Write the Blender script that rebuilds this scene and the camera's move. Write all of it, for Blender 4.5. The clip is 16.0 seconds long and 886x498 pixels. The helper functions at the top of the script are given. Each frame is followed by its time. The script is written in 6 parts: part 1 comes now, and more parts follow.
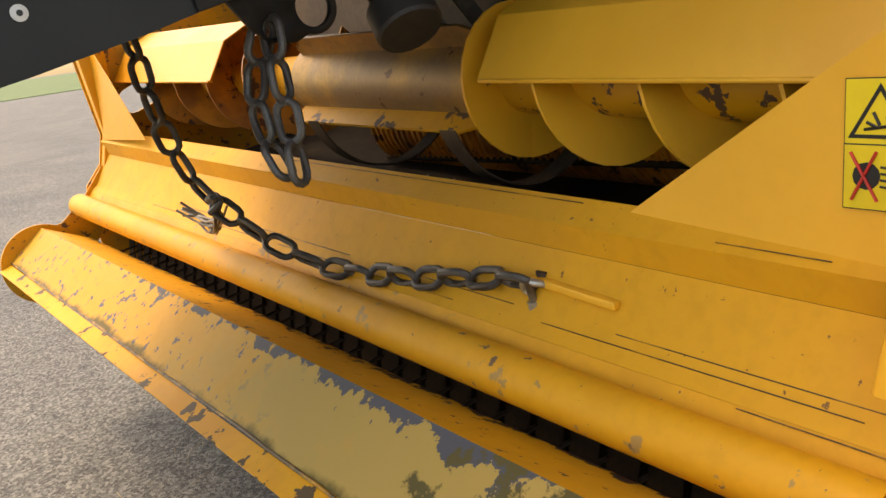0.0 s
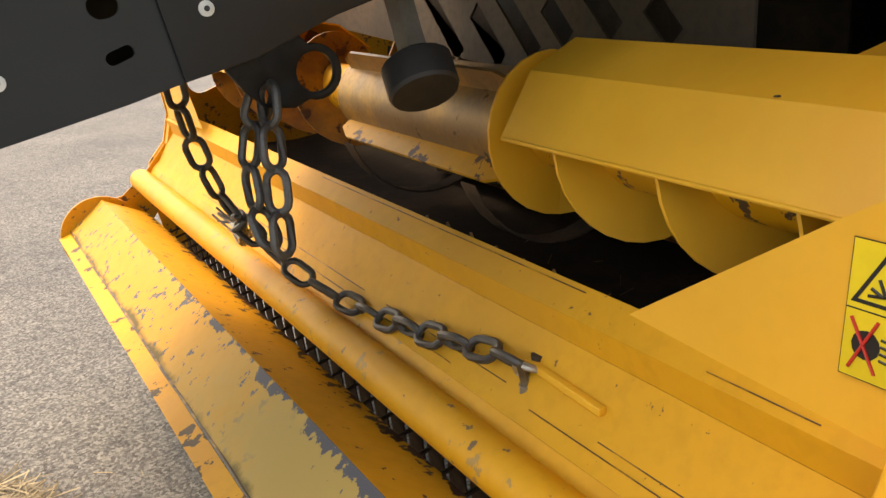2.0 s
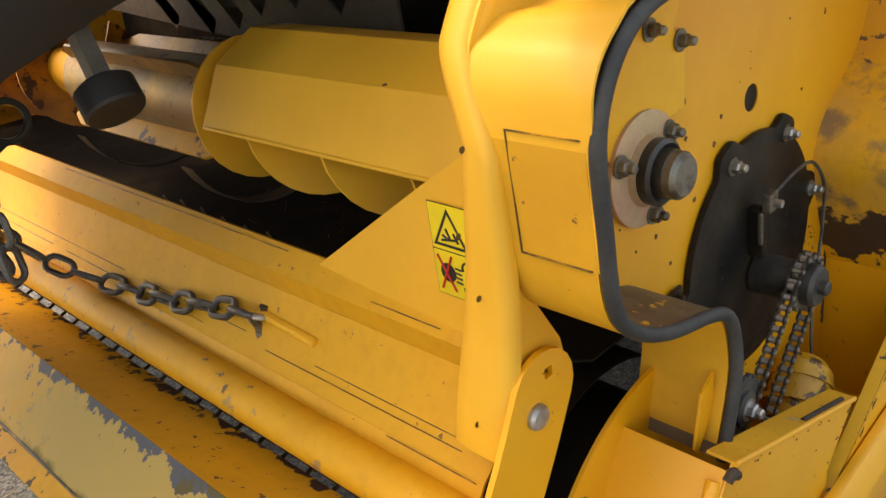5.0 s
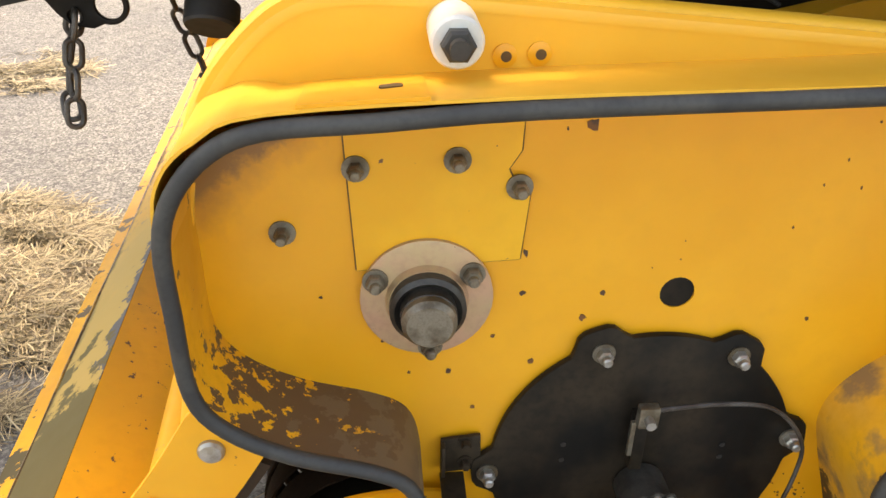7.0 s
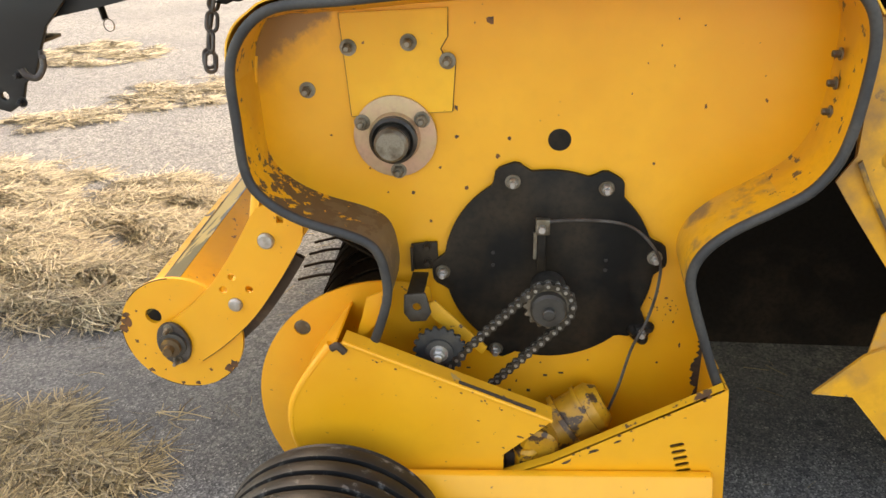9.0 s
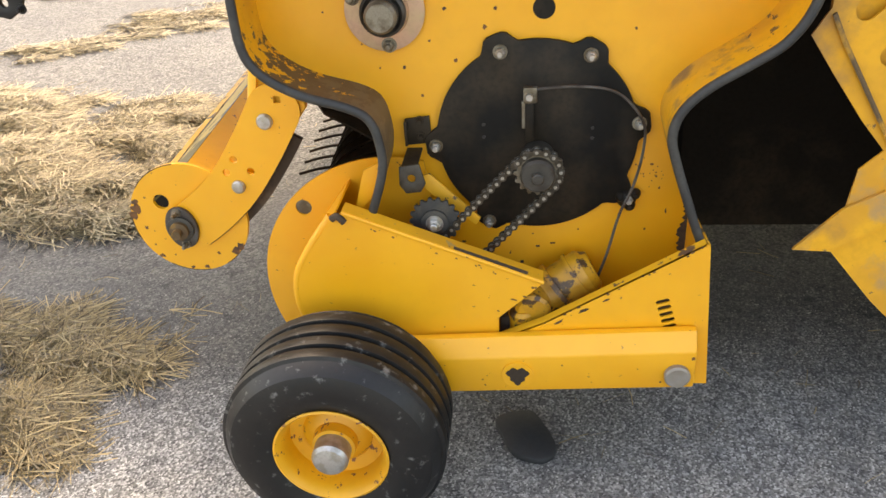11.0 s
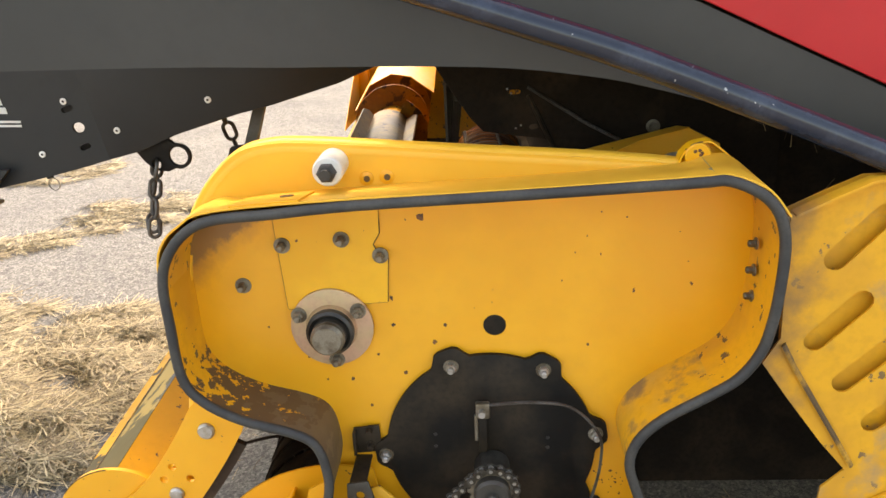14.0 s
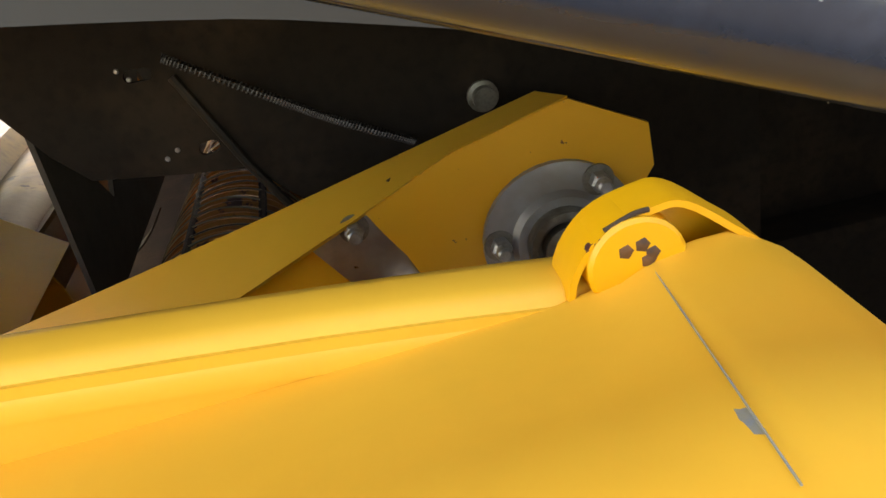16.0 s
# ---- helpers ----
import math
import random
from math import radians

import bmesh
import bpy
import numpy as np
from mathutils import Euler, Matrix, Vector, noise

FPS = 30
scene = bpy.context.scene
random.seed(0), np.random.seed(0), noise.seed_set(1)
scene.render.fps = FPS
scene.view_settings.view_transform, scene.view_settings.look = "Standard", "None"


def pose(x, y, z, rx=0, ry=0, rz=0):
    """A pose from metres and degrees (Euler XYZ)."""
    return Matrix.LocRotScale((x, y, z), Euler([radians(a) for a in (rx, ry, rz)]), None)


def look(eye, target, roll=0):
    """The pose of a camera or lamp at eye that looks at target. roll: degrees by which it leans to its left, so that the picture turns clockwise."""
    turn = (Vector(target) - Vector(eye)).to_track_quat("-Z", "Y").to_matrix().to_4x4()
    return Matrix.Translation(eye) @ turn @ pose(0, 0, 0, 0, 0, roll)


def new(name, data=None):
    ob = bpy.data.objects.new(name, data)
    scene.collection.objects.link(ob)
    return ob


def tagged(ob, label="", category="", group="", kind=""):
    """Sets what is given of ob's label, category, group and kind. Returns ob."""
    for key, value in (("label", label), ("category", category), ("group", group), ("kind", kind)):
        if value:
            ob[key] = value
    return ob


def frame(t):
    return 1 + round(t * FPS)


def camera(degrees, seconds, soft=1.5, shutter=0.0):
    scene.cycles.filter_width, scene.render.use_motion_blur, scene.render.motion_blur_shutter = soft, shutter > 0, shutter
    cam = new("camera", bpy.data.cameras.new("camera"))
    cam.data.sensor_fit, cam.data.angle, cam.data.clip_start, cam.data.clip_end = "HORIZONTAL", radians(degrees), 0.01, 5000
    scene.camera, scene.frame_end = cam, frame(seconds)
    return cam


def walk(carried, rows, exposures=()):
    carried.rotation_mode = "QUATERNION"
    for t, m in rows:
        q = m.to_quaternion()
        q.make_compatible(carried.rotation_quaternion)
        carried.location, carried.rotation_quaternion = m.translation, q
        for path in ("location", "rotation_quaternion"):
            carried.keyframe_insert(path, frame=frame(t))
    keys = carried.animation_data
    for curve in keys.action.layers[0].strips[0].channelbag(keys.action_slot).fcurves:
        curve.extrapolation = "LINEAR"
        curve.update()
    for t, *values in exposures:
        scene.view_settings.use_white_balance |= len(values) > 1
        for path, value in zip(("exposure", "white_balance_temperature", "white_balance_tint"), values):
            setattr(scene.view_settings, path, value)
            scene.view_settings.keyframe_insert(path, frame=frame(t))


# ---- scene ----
cam = camera(57.1, 16.0)
PATH = [
    (0, (-1.245, -0.249, 1.031), (-0.156, 1.338, 0.489), -8.1),
    (0.5, (-1.202, -0.233, 1.106), (-0.172, 1.369, 0.495), -4.9),
    (1, (-1.174, -0.244, 1.147), (-0.191, 1.393, 0.555), -2.0),
    (1.5, (-1.126, -0.241, 1.172), (-0.198, 1.436, 0.598), -2.5),
    (2, (-1.098, -0.252, 1.144), (-0.199, 1.429, 0.537), -3.9),
    (2.5, (-1.087, -0.274, 1.142), (-0.241, 1.456, 0.602), -7.2),
    (3, (-1.076, -0.301, 1.141), (-0.271, 1.474, 0.694), -10.8),
    (3.5, (-1.055, -0.323, 1.125), (-0.256, 1.455, 0.678), -12.5),
    (4, (-1.047, -0.333, 1.132), (-0.215, 1.42, 0.646), -13.1),
    (4.5, (-1.009, -0.426, 1.183), (-0.028, 1.195, 0.542), -12.6),
    (5, (-1.051, -0.531, 1.306), (0.091, 0.839, 0.402), -11.0),
    (5.2, (-1.039, -0.559, 1.359), (0.14, 0.742, 0.402), -9.1),
    (7.3, (-0.237, -0.816, 1.387), (-0.298, 0.918, 0.392), 0.9),
    (7.5, (-0.201, -0.881, 1.385), (-0.342, 0.849, 0.391), 0.2),
    (8, (-0.178, -1.113, 1.362), (-0.279, 0.657, 0.435), 0.5),
    (8.5, (-0.124, -1.249, 1.357), (-0.244, 0.543, 0.477), -0.1),
    (9, (-0.051, -1.339, 1.337), (-0.256, 0.451, 0.471), -1.5),
    (9.5, (-0.03, -1.398, 1.287), (-0.27, 0.357, 0.358), -2.4),
    (10, (-0.028, -1.439, 1.257), (-0.271, 0.283, 0.27), -3.0),
    (10.2, (-0.027, -1.449, 1.255), (-0.263, 0.267, 0.255), -3.1),
    (12.3, (-0.002, -1.446, 1.263), (-0.214, 0.278, 0.27), -4.4),
    (12.5, (-0.002, -1.444, 1.267), (-0.212, 0.286, 0.286), -4.4),
    (13, (0.003, -1.436, 1.278), (-0.216, 0.316, 0.339), -4.5),
    (13.3, (0.018, -1.425, 1.335), (-0.226, 0.365, 0.467), -4.8),
    (13.5, (0.015, -1.374, 1.424), (-0.225, 0.427, 0.587), -4.5),
    (14, (0.003, -1.274, 1.514), (-0.123, 0.598, 0.821), -2.8),
    (14.5, (0.132, -1.141, 1.5), (0.073, 0.74, 0.821), -3.1),
    (15, (0.24, -0.901, 1.523), (0.088, 0.972, 0.839), -8.0),
    (15.2, (0.218, -0.766, 1.47), (0.082, 1.13, 0.847), -10.0),
    (15.5, (0.154, -0.468, 1.454), (0.186, 1.36, 0.643), -10.3),
    (15.7, (0.194, -0.328, 1.384), (0.257, 1.496, 0.568), -11.8),
    (16, (0.241, -0.256, 1.344), (0.349, 1.543, 0.475), -11.6),
]
EXPOSURES = [(0, 1.75, 9500, 12), (0.7, 1.8, 9500, 12), (1.5, 1.98, 9500, 12), (3.5, 1.95, 9500, 12), (4.5, 1.82, 9500, 12), (5.2, 2.02, 9500, 12), (7.3, 2.5, 9500, 12), (8.2, 2.43, 9500, 12), (9.5, 2.55, 9500, 12), (12.5, 2.53, 9500, 12), (13.3, 2.5, 9500, 12), (14.5, 2.58, 9500, 12), (15.2, 2.68, 9500, 12), (15.6, 2.84, 9500, 12), (16, 3.0, 9500, 12)]
walk(cam, [(t, look(e, g, r)) for t, e, g, r in PATH], EXPOSURES)

# ---- world, sun, exposure ----
world = bpy.data.worlds.new("world")
scene.world = world
world.use_nodes = True
wn = world.node_tree.nodes
sky = wn.new("ShaderNodeTexSky")
sky.sky_type, sky.sun_disc = "NISHITA", False
SUN_DIR = Vector((-0.28, 0.62, 1.0)).normalized()
sky.sun_elevation = math.asin(SUN_DIR.z)
sky.sun_rotation = math.atan2(SUN_DIR.x, SUN_DIR.y)
sky.air_density, sky.dust_density = 1.0, 3.0
wn["Background"].inputs[1].default_value = 0.15
world.node_tree.links.new(sky.outputs[0], wn["Background"].inputs[0])
sun = new("sun", bpy.data.lights.new("sun", "SUN"))
sun.data.energy, sun.data.angle, sun.data.color = 0.215, radians(1.2), (1.0, 0.93, 0.82)
sun.matrix_world = look(SUN_DIR * 20, (0, 0, 0))


# ---- materials ----
def mat(name, color, rough=0.5, metal=0.0, second=None, scale=4.0, lo=0.45, hi=0.6, bump=0.0, bump_scale=60.0,
        chips=None, chip_scale=22.0, chip_lo=0.7, chip_hi=0.72, grain=0.12, coat=0.0, chip2=None, chip2_scale=9.0, chip2_lo=0.62, spec=0.5, along=None, edges=()):
    """A paint or bare surface: base colour with a broad second tone, fine grain, worn chips and relief."""
    m = bpy.data.materials.new(name)
    m.use_nodes = True
    n, l = m.node_tree.nodes, m.node_tree.links
    b = n["Principled BSDF"]
    co = n.new("ShaderNodeTexCoord")

    def noise_tex(sc, detail=4.0, rough_=0.55):
        t = n.new("ShaderNodeTexNoise")
        t.inputs["Scale"].default_value, t.inputs["Detail"].default_value, t.inputs["Roughness"].default_value = sc, detail, rough_
        l.new(co.outputs["Object"], t.inputs["Vector"])
        return t.outputs["Fac"]

    def ramp(fac, lo_, hi_):
        r = n.new("ShaderNodeMapRange")
        r.inputs["From Min"].default_value, r.inputs["From Max"].default_value = lo_, hi_
        l.new(fac, r.inputs["Value"])
        return r.outputs["Result"]

    def mix(fac, a, c):
        x = n.new("ShaderNodeMix")
        x.data_type = "RGBA"
        l.new(fac, x.inputs["Factor"])
        for sock, v in ((x.inputs["A"], a), (x.inputs["B"], c)):
            if isinstance(v, tuple):
                sock.default_value = (*v, 1)
            else:
                l.new(v, sock)
        return x.outputs["Result"]

    col = mix(ramp(noise_tex(scale), lo, hi), color, second or tuple(c * 0.86 for c in color))
    dark = tuple(c * (1 - 2.2 * grain) for c in color)
    gr = n.new("ShaderNodeMath")
    gr.operation = "MULTIPLY"
    l.new(ramp(noise_tex(scale * 14, 6), 0.45, 0.75), gr.inputs[0])
    gr.inputs[1].default_value = 0.55
    col = mix(gr.outputs[0], col, dark)
    rr = n.new("ShaderNodeMapRange")
    l.new(noise_tex(scale * 5), rr.inputs["Value"])
    rr.inputs["To Min"].default_value, rr.inputs["To Max"].default_value = max(0.02, rough - 0.09), min(1, rough + 0.12)
    l.new(rr.outputs["Result"], b.inputs["Roughness"])
    if chip2:
        f = ramp(noise_tex(chip2_scale, 7, 0.62), chip2_lo, chip2_lo + 0.015)
        col = mix(f, col, chip2)
    if chips:
        f = ramp(noise_tex(chip_scale, 5, 0.6), chip_lo, chip_hi)
        col = mix(f, col, chips)
    if along:
        # wear that sets in along the length of the part
        sx = n.new("ShaderNodeSeparateXYZ")
        l.new(co.outputs["Object"], sx.inputs[0])
        ad = n.new("ShaderNodeMath")
        ad.operation = "MULTIPLY_ADD"
        l.new(noise_tex(5.0, 6), ad.inputs[0])
        ad.inputs[1].default_value = 0.5
        l.new(sx.outputs["Y"], ad.inputs[2])
        col = mix(ramp(ad.outputs[0], along[0], along[1]), along[2], col)
    for way, limit, ragged, soft, tone, sc in edges:
        # ragged wear and stains, and painted shade, beyond a limit in one direction
        dt = n.new("ShaderNodeVectorMath")
        dt.operation = "DOT_PRODUCT"
        l.new(co.outputs["Object"], dt.inputs[0])
        dt.inputs[1].default_value = way
        ad = n.new("ShaderNodeMath")
        ad.operation = "MULTIPLY_ADD"
        l.new(noise_tex(sc, 7, 0.62), ad.inputs[0])
        ad.inputs[1].default_value = ragged
        l.new(dt.outputs["Value"], ad.inputs[2])
        col = mix(ramp(ad.outputs[0], limit + ragged * 0.5, limit + ragged * 0.5 + soft), col, tone)
    l.new(col, b.inputs["Base Color"])
    b.inputs["Metallic"].default_value = metal
    b.inputs["Specular IOR Level"].default_value = spec
    b.inputs["Coat Weight"].default_value = coat
    b.inputs["Coat Roughness"].default_value = 0.25
    if bump:
        bp = n.new("ShaderNodeBump")
        bp.inputs["Strength"].default_value, bp.inputs["Distance"].default_value = bump, 0.002
        l.new(noise_tex(bump_scale, 5), bp.inputs["Height"])
        l.new(bp.outputs["Normal"], b.inputs["Normal"])
    return m


YEL = (0.80, 0.365, 0.018)
M_YEL = mat("yellow_paint", YEL, 0.42, second=(0.74, 0.315, 0.012), scale=2.2, bump=0.08, bump_scale=9, chips=(0.17, 0.07, 0.025), chip_scale=66, chip_lo=0.688, chip_hi=0.698, coat=0.15, grain=0.03)
M_PANEL = mat("yellow_panel_paint", YEL, 0.4, second=(0.74, 0.315, 0.012), scale=2.2, bump=0.08, bump_scale=9, chips=(0.22, 0.08, 0.02), chip_scale=58, chip_lo=0.74, chip_hi=0.748, coat=0.15, grain=0.05,
              edges=(((-1.0, 0, 1.0), 1.468, 0.2, 0.07, (0.42, 0.19, 0.035), 9), ((-1.0, 0, 1.0), 1.50, 0.26, 0.03, (0.26, 0.13, 0.04), 13)))
M_SCUFF = mat("yellow_paint_scuffed_edge", (0.70, 0.335, 0.022), 0.5, spec=0.25, second=(0.60, 0.28, 0.02), scale=4, bump=0.1, bump_scale=12, chips=(0.16, 0.10, 0.06), chip_scale=42, chip_lo=0.665, chip_hi=0.68, grain=0.08, chip2=(0.40, 0.24, 0.08), chip2_scale=26, chip2_lo=0.63)
M_YEL_CLEAN = mat("yellow_paint_clean", (0.84, 0.435, 0.040), 0.45, second=(0.79, 0.395, 0.032), scale=3, bump=0.08, bump_scale=9, chips=(0.2, 0.09, 0.03), chip_scale=28, chip_lo=0.77, chip_hi=0.775, grain=0.03)
M_PATCH = mat("yellow_patch_paint", (0.80, 0.40, 0.022), 0.42, second=(0.74, 0.345, 0.016), scale=4, bump=0.08, bump_scale=9, chips=(0.14, 0.06, 0.025), chip_scale=50, chip_lo=0.69, chip_hi=0.70, grain=0.05)
M_OIL = mat("dark_oily_steel", (0.055, 0.050, 0.042), 0.42, 0.3, second=(0.03, 0.025, 0.02), scale=30, grain=0.25, bump=0.3, bump_scale=60)
M_IDLER = mat("dull_grey_sprocket", (0.035, 0.035, 0.034), 0.6, 0.2, second=(0.06, 0.055, 0.046), scale=25, grain=0.25)
M_CHIP = mat("brown_bare_chip", (0.17, 0.066, 0.018), 0.6, second=(0.06, 0.03, 0.018), scale=60, grain=0.2)
M_YEL_WORN = mat("yellow_paint_worn", (0.74, 0.36, 0.018), 0.5, second=(0.62, 0.30, 0.02), scale=3, bump=0.1, bump_scale=14, chips=(0.11, 0.06, 0.035), chip_scale=22, chip_lo=0.60, chip_hi=0.61, grain=0.08, chip2=(0.2, 0.19, 0.2), chip2_scale=10, chip2_lo=0.67)
M_YEL_RIM = mat("yellow_paint_scuffed", (0.76, 0.36, 0.018), 0.5, second=(0.62, 0.29, 0.03), scale=6, chips=(0.13, 0.075, 0.035), chip_scale=44, chip_lo=0.615, chip_hi=0.622, grain=0.08)
# first edge paints shade over the near half; the others are wear and grime
M_GREYWORN_SHADED = mat("worn_paint_shaded_near", (0.60, 0.30, 0.030), 0.6, spec=0.2, second=(0.52, 0.29, 0.05), scale=2.4, lo=0.4, hi=0.62, bump=0.15, bump_scale=18, chips=(0.10, 0.10, 0.115), chip_scale=32, chip_lo=0.605, chip_hi=0.615, grain=0.07, edges=(((0, -1.0, 0), -1.15, 1.4, 0.4, (0.43, 0.28, 0.075), 6), ((0.785, 0.0, 0.619), -0.279, 0.20, 0.003, (0.082, 0.082, 0.094), 24), ((0, -1.0, 0), -0.40, 1.1, 0.04, (0.10, 0.078, 0.026), 12), ((-0.785, -0.0236, -0.619), 0.369, 0.07, 0.014, (0.12, 0.085, 0.02), 9)))
M_INNER = mat("yellow_paint_chipped_edge", (0.70, 0.345, 0.022), 0.56, spec=0.25, second=(0.62, 0.31, 0.024), scale=3, bump=0.1, bump_scale=14, chips=(0.10, 0.055, 0.035), chip_scale=38, chip_lo=0.64, chip_hi=0.65, grain=0.08,
              edges=(((0.893, 0.0384, -0.450), -0.800, 0.20, 0.003, (0.07, 0.035, 0.022), 22),))
M_OUTER = mat("yellow_paint_grimy_edge", (0.78, 0.36, 0.014), 0.55, spec=0.2, second=(0.68, 0.30, 0.018), scale=4, bump=0.1, bump_scale=14, chips=(0.10, 0.06, 0.025), chip_scale=18, chip_lo=0.60, chip_hi=0.61, grain=0.08,
              edges=(((0, -1.0, 0), -0.20, 1.3, 0.02, (0.075, 0.055, 0.018), 11),))
M_GUARD = mat("dusty_golden_paint", (0.68, 0.335, 0.024), 0.58, spec=0.22, second=(0.60, 0.295, 0.028), scale=3, bump=0.1, bump_scale=12, chips=(0.20, 0.10, 0.035), chip_scale=60, chip_lo=0.685, chip_hi=0.695, grain=0.09)
M_GRIMERIM = mat("rim_caked_with_grime", (0.72, 0.34, 0.015), 0.55, second=(0.6, 0.27, 0.02), scale=6, chips=(0.13, 0.08, 0.04), chip_scale=36, chip_lo=0.66, chip_hi=0.67, grain=0.1, bump=0.4, bump_scale=30,
                 edges=(((0, 0, -1.0), -0.84, 0.50, 0.006, (0.10, 0.055, 0.025), 52), ((0, 0, -1.0), -0.775, 0.22, 0.006, (0.125, 0.080, 0.042), 22), ((0, 0, -1.0), -0.68, 0.5, 0.01, (0.17, 0.115, 0.06), 30)))
M_DUSTRIM = mat("rim_with_dusty_smears", (0.74, 0.36, 0.016), 0.55, second=(0.6, 0.33, 0.06), scale=5, chips=(0.26, 0.155, 0.065), chip_scale=11, chip_lo=0.51, chip_hi=0.62, grain=0.1, chip2=(0.10, 0.055, 0.03), chip2_scale=30, chip2_lo=0.64,
                edges=(((0, 0, -1.0), -0.63, 0.3, 0.006, (0.05, 0.028, 0.015), 13), ((0, 0, -1.0), -0.53, 0.2, 0.006, (0.72, 0.34, 0.016), 15)))
M_LUG = mat("yellow_paint_primer_chips", (0.82, 0.39, 0.013), 0.42, second=(0.76, 0.34, 0.012), scale=6, chips=(0.08, 0.025, 0.025), chip_scale=40, chip_lo=0.66, chip_hi=0.67, coat=0.15, grain=0.03)
M_SMEAR = mat("grey_blue_smear", (0.30, 0.27, 0.17), 0.5, second=(0.22, 0.24, 0.24), scale=60, grain=0.1)
M_HUB = mat("greasy_chipped_yellow", (0.62, 0.30, 0.016), 0.42, second=(0.42, 0.2, 0.02), scale=9, chips=(0.075, 0.038, 0.016), chip_scale=30, chip_lo=0.53, chip_hi=0.57, grain=0.15, bump=0.5, bump_scale=40)
M_WHEELRIM = mat("yellow_rim_paint_chipped", (0.76, 0.36, 0.018), 0.45, second=(0.68, 0.31, 0.018), scale=5, chips=(0.16, 0.06, 0.03), chip_scale=52, chip_lo=0.62, chip_hi=0.63, grain=0.06)
M_TINE = mat("dull_brown_tine_steel", (0.05, 0.035, 0.025), 0.7, 0.0, spec=0.15, second=(0.09, 0.06, 0.04), scale=9, grain=0.2)
M_BAND = mat("rust_brown_stripper_steel", (0.022, 0.014, 0.009), 0.8, spec=0.1, second=(0.05, 0.03, 0.017), scale=8, grain=0.2)
M_RUST = mat("rusty_orange_paint", (0.6, 0.23, 0.02), 0.55, second=(0.3, 0.11, 0.02), scale=7, chips=(0.1, 0.035, 0.015), chip_scale=18, chip_lo=0.58, chip_hi=0.62, grain=0.15)
M_DULL = mat("scoured_steel", (0.24, 0.15, 0.07), 0.42, 0.45, second=(0.42, 0.24, 0.06), scale=6, chips=(0.1, 0.05, 0.02), chip_scale=20, chip_lo=0.62, chip_hi=0.65, grain=0.15)
M_CHAR = mat("charcoal_paint", (0.0085, 0.0098, 0.0105), 0.46, spec=0.42, second=(0.012, 0.013, 0.0135), scale=2, chips=(0.16, 0.16, 0.16), chip_scale=60, chip_lo=0.8, chip_hi=0.81, grain=0.1)
M_CHAR_LIGHT = mat("grey_side_panel", (0.030, 0.0295, 0.027), 0.45, spec=0.38, second=(0.037, 0.036, 0.033), scale=1.5, grain=0.05)
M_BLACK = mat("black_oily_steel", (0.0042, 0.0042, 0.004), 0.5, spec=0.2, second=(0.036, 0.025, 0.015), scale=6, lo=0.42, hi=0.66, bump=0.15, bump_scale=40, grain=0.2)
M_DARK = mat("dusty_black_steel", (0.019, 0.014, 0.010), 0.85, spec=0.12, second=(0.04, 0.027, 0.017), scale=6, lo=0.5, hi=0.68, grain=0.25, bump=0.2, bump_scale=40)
M_SLOT = mat("brown_grey_sheet", (0.072, 0.058, 0.044), 0.7, spec=0.25, second=(0.095, 0.072, 0.050), scale=4, grain=0.2)
M_RUBBER = mat("grey_rubber_seal", (0.024, 0.024, 0.0235), 0.6, second=(0.045, 0.043, 0.038), scale=12, bump=0.3, bump_scale=60, grain=0.15)
M_TYRE = mat("black_tyre_rubber", (0.0045, 0.0045, 0.0048), 0.45, spec=0.4, second=(0.009, 0.0085, 0.008), scale=9, chips=(0.17, 0.165, 0.155), chip_scale=40, chip_lo=0.60, chip_hi=0.76, grain=0.2)
M_STEEL = mat("dark_chain_steel", (0.10, 0.093, 0.085), 0.45, 0.4, second=(0.05, 0.04, 0.034), scale=20, grain=0.25)
M_CHAIN = mat("greasy_roller_chain", (0.10, 0.09, 0.075), 0.35, 0.6, second=(0.05, 0.04, 0.028), scale=45, grain=0.25)
M_ZINC = mat("zinc_bolt", (0.48, 0.47, 0.45), 0.38, 0.8, second=(0.35, 0.33, 0.28), scale=40, grain=0.2)
M_DIRTYZINC = mat("oily_steel", (0.23, 0.205, 0.16), 0.4, 0.6, second=(0.11, 0.085, 0.055), scale=30, grain=0.25)
M_FLANGE = mat("passivated_flange", (0.52, 0.31, 0.20), 0.42, 0.25, second=(0.46, 0.33, 0.18), scale=9, chips=(0.2, 0.1, 0.06), chip_scale=40, chip_lo=0.72, chip_hi=0.74)
M_WHITE = mat("white_plastic", (0.72, 0.72, 0.68), 0.4, second=(0.6, 0.6, 0.56), scale=12)
M_RED = mat("red_paint", (0.55, 0.014, 0.02), 0.35, second=(0.5, 0.012, 0.018), scale=1.5, grain=0.03, coat=0.3)
M_TUBE = mat("blue_grey_glossy_tube", (0.010, 0.015, 0.027), 0.16, 0.0, second=(0.022, 0.030, 0.048), scale=14, chips=(0.3, 0.3, 0.3), chip_scale=70, chip_lo=0.70, chip_hi=0.72, spec=0.5)
M_GREASE = mat("greasy_brown_grime", (0.09, 0.05, 0.018), 0.5, second=(0.5, 0.24, 0.02), scale=12, lo=0.5, hi=0.62, bump=0.6, bump_scale=50, grain=0.2)
M_LABEL = mat("label_yellow", (0.82, 0.62, 0.03), 0.4, scale=9, grain=0.02)
M_INK = mat("label_black", (0.012, 0.012, 0.012), 0.4, scale=9)
M_BLUE = mat("label_blue", (0.02, 0.22, 0.5), 0.4, scale=9)
M_REDINK = mat("label_red", (0.6, 0.03, 0.02), 0.4, scale=9)
